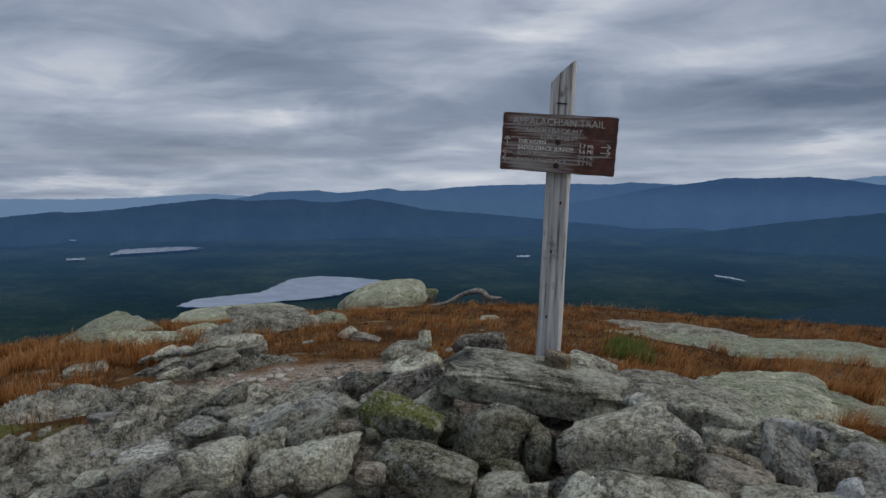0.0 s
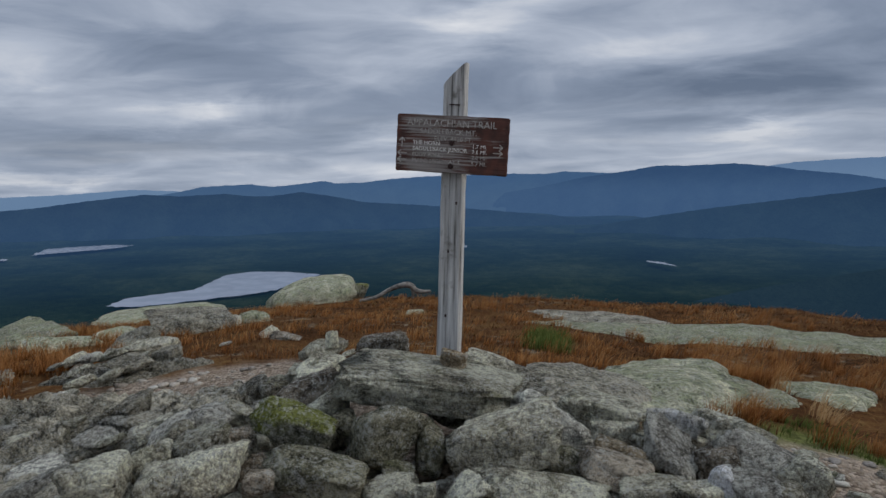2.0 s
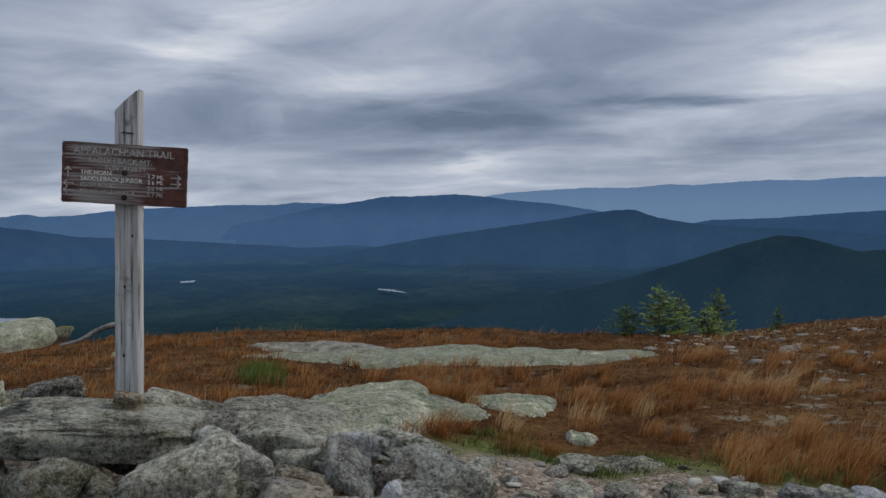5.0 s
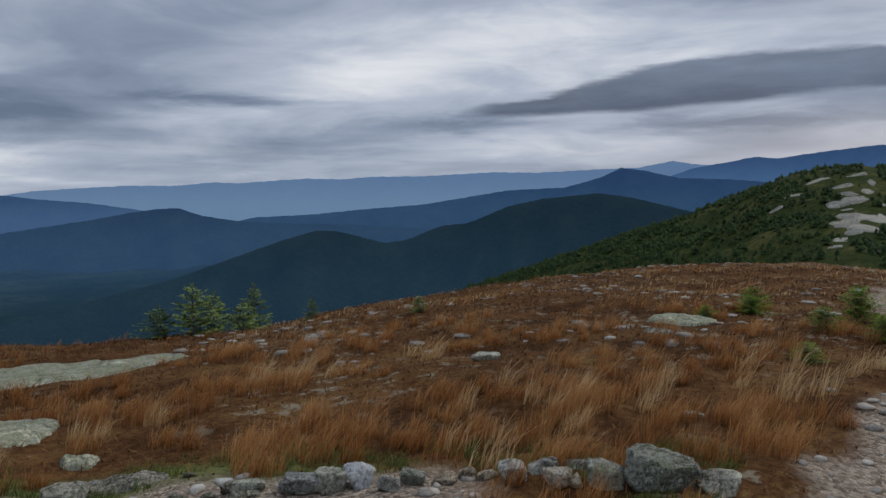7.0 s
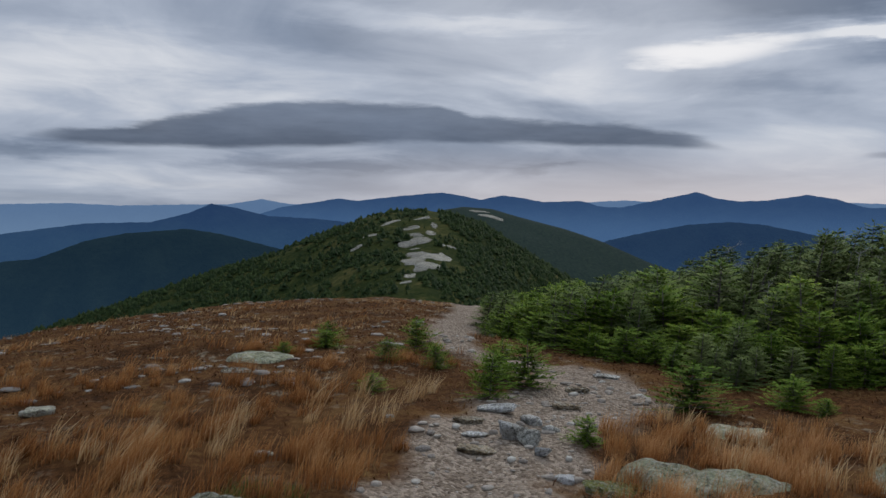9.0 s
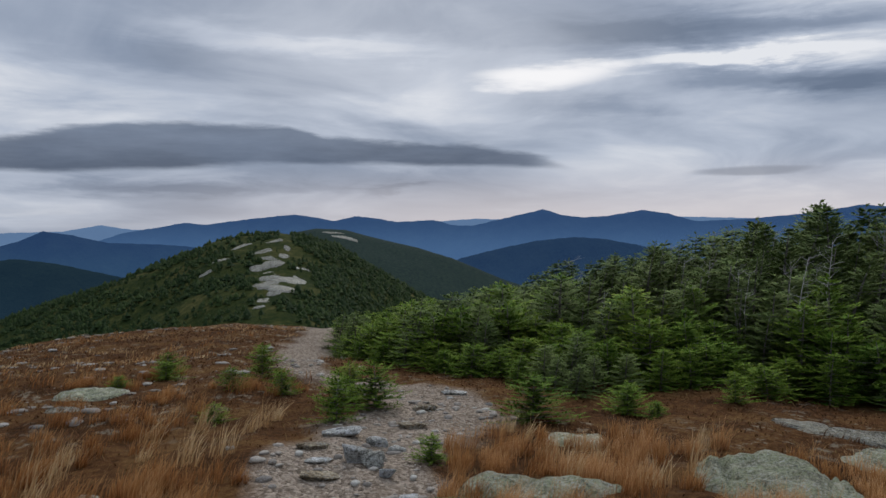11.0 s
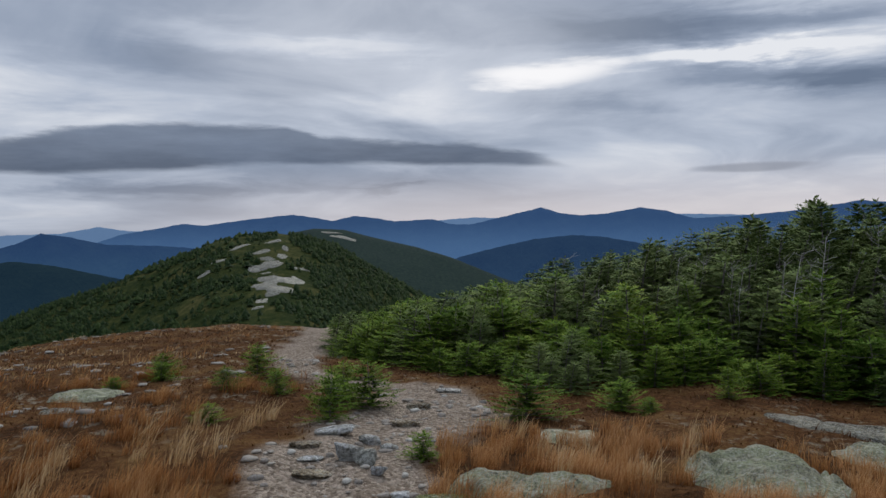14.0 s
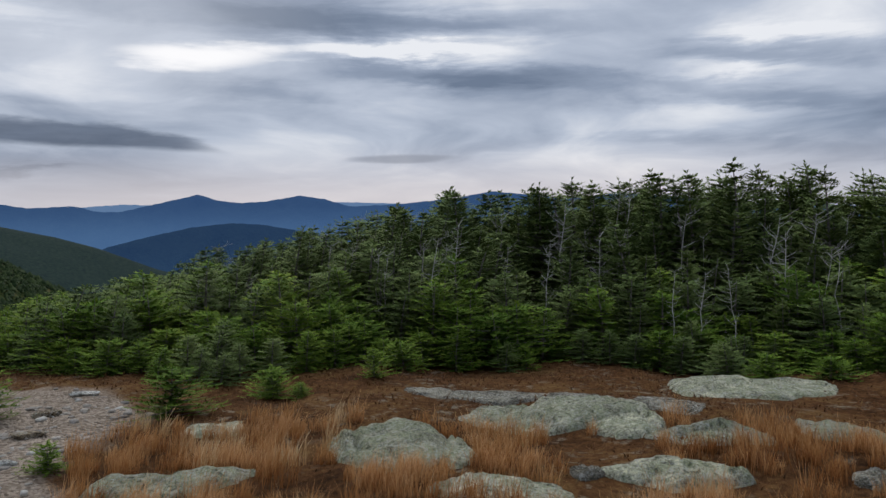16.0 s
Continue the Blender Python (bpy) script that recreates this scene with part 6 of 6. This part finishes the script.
dark_shrubs = [fir("fir_shrub", "broad dark green fir shrub on the brow", 1.0, 0.75, 97 + k, FIR_DARK, 11, 6, 0.04, 0.2, "low firs", 0.11, 0.2, 0.8) for k in range(2)]
snags = [dead_tree("dead_fir", "bleached grey dead fir with bare twigs", 2.6, 130 + k) for k in range(3)]
TIPS = np.array([(84, -6.5), (88, -5.2), (92, -4.3), (100, -2.1), (105, -1.0), (109, 0.0), (114.5, 1.2), (118, 2.0), (121, 2.4), (127, 2.5), (132, 3.3), (138, 3.65), (143, 3.45), (147, 2.7), (150, 2.0), (160, 2.0)])
used = set()


def plant(kinds, px, py, scale, wide=1.0, turn=None, rnd=random):
    """Stands one of the trees at a place; the first use takes the tree itself."""
    ob = rnd.choice(kinds)
    m = pose(px, py, float(land(px, py)) - 0.03, rnd.uniform(-4, 4), rnd.uniform(-4, 4), turn if turn is not None else rnd.uniform(0, 360))
    if ob.name not in used:
        used.add(ob.name)
        made = ob
    else:
        made = copy_thing(ob, Matrix())
    made.matrix_basis = m @ Matrix.Diagonal((scale * wide, scale * wide, scale, 1))
    return made


rnd = random.Random(5)
placed = []
tries = 0
while len(placed) < 400 and tries < 14000:
    tries += 1
    a = rnd.uniform(85, 156) if rnd.random() < 0.55 else rnd.uniform(112, 154)
    front = tries < 4200 and len(placed) < 170
    r = rnd.uniform(9.5, 17) if front else 10 + 13 * rnd.random()
    px, py = r * math.sin(radians(a)), r * math.cos(radians(a))
    inside = float(wood_edge(np.array([px]), np.array([py]))[0])
    if inside < 0 or (front and inside > 1.8):
        continue
    tip = 1.5 + r * math.tan(radians(np.interp(a, TIPS[:, 0], TIPS[:, 1]))) - float(land(px, py))
    h = min(tip * rnd.uniform(0.7, 1.04), 0.34 + inside * rnd.uniform(0.34, 0.62))
    if h < 0.35:
        h = 0.35
    gap = 0.36 if front else 0.28 + 0.10 * h
    if any((px - qx) ** 2 + (py - qy) ** 2 < gap * gap for qx, qy in placed):
        continue
    placed.append((px, py))
    turn = rnd.gauss(-35, 18)
    if h < 0.95 and rnd.random() < 0.4:
        plant(mids, px, py, h / 1.8 * 1.15, rnd.uniform(1.1, 1.7), turn, rnd)
    elif h < 0.95:
        plant(shrubs, px, py, h / 1.0 * 1.05, rnd.uniform(0.85, 1.2), None, rnd)
    elif h < 1.7:
        plant(mids, px, py, h / 1.8, rnd.uniform(1.1, 1.6), turn, rnd)
    elif rnd.random() < 0.06:
        plant(snags, px, py, h / 2.6, 1.0, turn, rnd)
    else:
        plant(firs, px, py, h / 3.0, rnd.uniform(1.0, 1.5), turn, rnd)
# the trees that make the skyline
for k in range(80):
    a, r = 101 + 51 * (k + rnd.uniform(-0.4, 0.4)) / 80, rnd.uniform(16.0, 20.0)
    px, py = r * math.sin(radians(a)), r * math.cos(radians(a))
    tip = 1.5 + r * math.tan(radians(np.interp(a, TIPS[:, 0], TIPS[:, 1]))) - float(land(px, py))
    plant(firs, px, py, max(0.3, tip * rnd.uniform(0.82, 1.03) / 3.0), rnd.uniform(0.95, 1.45), rnd.gauss(-35, 15), rnd)
for k in range(44):
    a, r = rnd.uniform(92, 146), rnd.uniform(13.2, 18)
    px, py = r * math.sin(radians(a)), r * math.cos(radians(a))
    tip = 1.5 + r * math.tan(radians(np.interp(a, TIPS[:, 0], TIPS[:, 1]))) - float(land(px, py))
    plant(snags, px, py, max(0.3, min(tip * rnd.uniform(0.6, 0.92), 0.9 + (r - 12.2) * 0.55) / 2.6), rnd.uniform(0.6, 0.9), rnd.gauss(-35, 20), rnd)

# single low firs in the open turf: x, y, height, breadth
for px, py, h, w in ((8.45, 0.0, 0.5, 0.55), (9.2, -0.38, 0.5, 0.8), (9.6, -0.1, 0.45, 0.7), (8.8, -1.95, 0.5, 1.0), (9.63, -3.2, 0.38, 0.7), (9.3, -3.42, 0.2, 0.36), (6.95, -0.79, 0.24, 0.36), (11.6, 1.1, 0.5, 0.7),
                     (12.7, 2.6, 0.34, 0.6), (9.1, 1.25, 0.22, 0.45), (10.3, 0.7, 0.3, 0.45), (10.5, 1.3, 0.3, 0.45), (9.6, -4.45, 0.4, 0.5), (10.5, -5.3, 0.45, 0.9), (7.0, -9.4, 0.34, 0.8), (11.4, 2.9, 0.2, 0.4), (12.2, 2.5, 0.3, 0.6)):
    plant(shrubs, px, py, h, w / (h * 1.7), None, rnd)
for px, py, h, w in ((10.6, 12.4, 1.0, 1.5), (11.3, 12.7, 0.9, 1.4), (12.0, 12.6, 0.7, 1.3), (10.0, 12.6, 0.6, 1.1), (13.6, 14.0, 1.15, 1.2), (18.2, 16.6, 0.7, 0.7), (11.3, 7.5, 0.3, 0.45)):
    plant(dark_shrubs, px, py, h, w / (h * 1.7), None, rnd)

for ob in firs + shrubs + mids + snags + dark_shrubs:
    if ob.name not in used:
        for o in list(ob.children_recursive) + [ob]:
            bpy.data.objects.remove(o)


# ---- scrub on the next rise ----
def far_scrub(n, seed):
    rs = np.random.RandomState(seed)
    a = rs.uniform(52, 118, n)
    r = 95 + 310 * rs.rand(n) ** 0.8
    x, y = r * np.sin(np.radians(a)), r * np.cos(np.radians(a))
    z = land(x, y)
    bare = (wavy(x, y, 34, 61) + 0.7 * wavy(x, y, 12, 62) + 0.5 * wavy(x, y, 5, 63) + np.interp(a, [60, 70, 77, 82, 85.5, 87.5], [-0.5, 0.0, 0.45, 0.7, 0.5, -1.2])) > 0.35
    track = np.abs(a - np.interp(r, [95, 255, 280, 330, 395], [86, 82.6, 83.3, 84.0, 84])) < 0.45
    for cx, cy, size in FAR_BED:
        track |= (x - cx) ** 2 + (y - cy) ** 2 < (size * 0.95) ** 2
        # nothing tall stands just below the bare rock
        track |= (x - cx * 0.975) ** 2 + (y - cy * 0.975) ** 2 < (size * 0.8) ** 2
    keep = ~(bare & (rs.rand(n) < 0.9)) & ~track & (z > -75)
    x, y, z, r = x[keep], y[keep], z[keep], r[keep]
    n = len(x)
    h = rs.uniform(0.6, 1.9, n) * np.where(rs.rand(n) < 0.12, 1.6, 1.0)
    w = h * rs.uniform(0.45, 0.95, n)
    rings = []
    for q in range(2):
        t = rs.uniform(0, 6.283, n)
        for s in range(5):
            rr = w * (1 - 0.35 * q) * rs.uniform(0.6, 1.15, n)
            rings.append(np.stack([x + rr * np.cos(t + 1.2566 * s), y + rr * np.sin(t + 1.2566 * s), z + h * (0.02 + 0.35 * q + rs.uniform(-0.1, 0.1, n))], 1))
        rings.append(np.stack([x, y, z + h * (0.6 + 0.4 * q)], 1))
    co = np.stack(rings, 1).reshape(-1, 3)
    fan = np.array([(q * 6 + s, q * 6 + (s + 1) % 5, q * 6 + 5) for q in range(2) for s in range(5)])
    tri = ((np.arange(n) * 12)[:, None, None] + fan[None]).reshape(-1, 3).astype(np.int32)
    me = bpy.data.meshes.new("far_scrub")
    me.vertices.add(len(co)), me.vertices.foreach_set("co", co.ravel())
    me.loops.add(tri.size), me.loops.foreach_set("vertex_index", tri.ravel())
    me.polygons.add(len(tri)), me.polygons.foreach_set("loop_start", np.arange(0, tri.size, 3))
    me.update(), me.validate()
    me.materials.append(FIR_FAR)
    return tagged(new("far_scrub", me), "dark green fir scrub covering the next rise", "scrub", kind="stuff")


FIR_FAR = needle_material("far_fir_needles", (0.016, 0.028, 0.010), (0.042, 0.062, 0.018), (0.080, 0.092, 0.028))
far_scrub(52000, 141)


# ---- driftwood-like branch on the skyline ----
def bleached_branch():
    cu = bpy.data.curves.new("bleached_branch", "CURVE")
    cu.dimensions, cu.bevel_depth, cu.bevel_resolution, cu.use_fill_caps = "3D", 0.05, 3, True
    for pts in (((0.0, 0.0, 0.02, 0.6), (0.35, 0.0, 0.10, 0.8), (0.62, 0.05, 0.24, 0.9), (0.85, 0.0, 0.33, 1.1), (1.05, 0.0, 0.34, 1.3), (1.18, 0.0, 0.22, 1.2), (1.30, 0.0, 0.20, 0.9), (1.48, 0.0, 0.21, 0.5)),
                ((1.08, 0.0, 0.32, 1.0), (1.12, 0.02, 0.2, 0.9), (1.10, 0.03, 0.05, 0.5))):
        sp = cu.splines.new("BEZIER")
        sp.bezier_points.add(len(pts) - 1)
        for b, (px, py, pz, rad) in zip(sp.bezier_points, pts):
            b.co, b.radius, b.handle_left_type, b.handle_right_type = (px, py, pz), rad, "AUTO", "AUTO"
    tmp = new("bleached_branch", cu)
    me = bpy.data.meshes.new_from_object(tmp.evaluated_get(bpy.context.evaluated_depsgraph_get()))
    bpy.data.objects.remove(tmp), bpy.data.curves.remove(cu)
    me.materials.clear(), me.materials.append(plain("grey_driftwood", (0.17, 0.155, 0.135), 0.9, 0, 0.6, 9))
    ob = tagged(new("bleached_branch", me), "bleached grey dead branch lying on the turf", "branch")
    px, py = -0.25, 16.4
    ob.matrix_world = pose(px, py, float(land(px, py)) + 0.06, 0, 0, -5)
    return ob


bleached_branch()
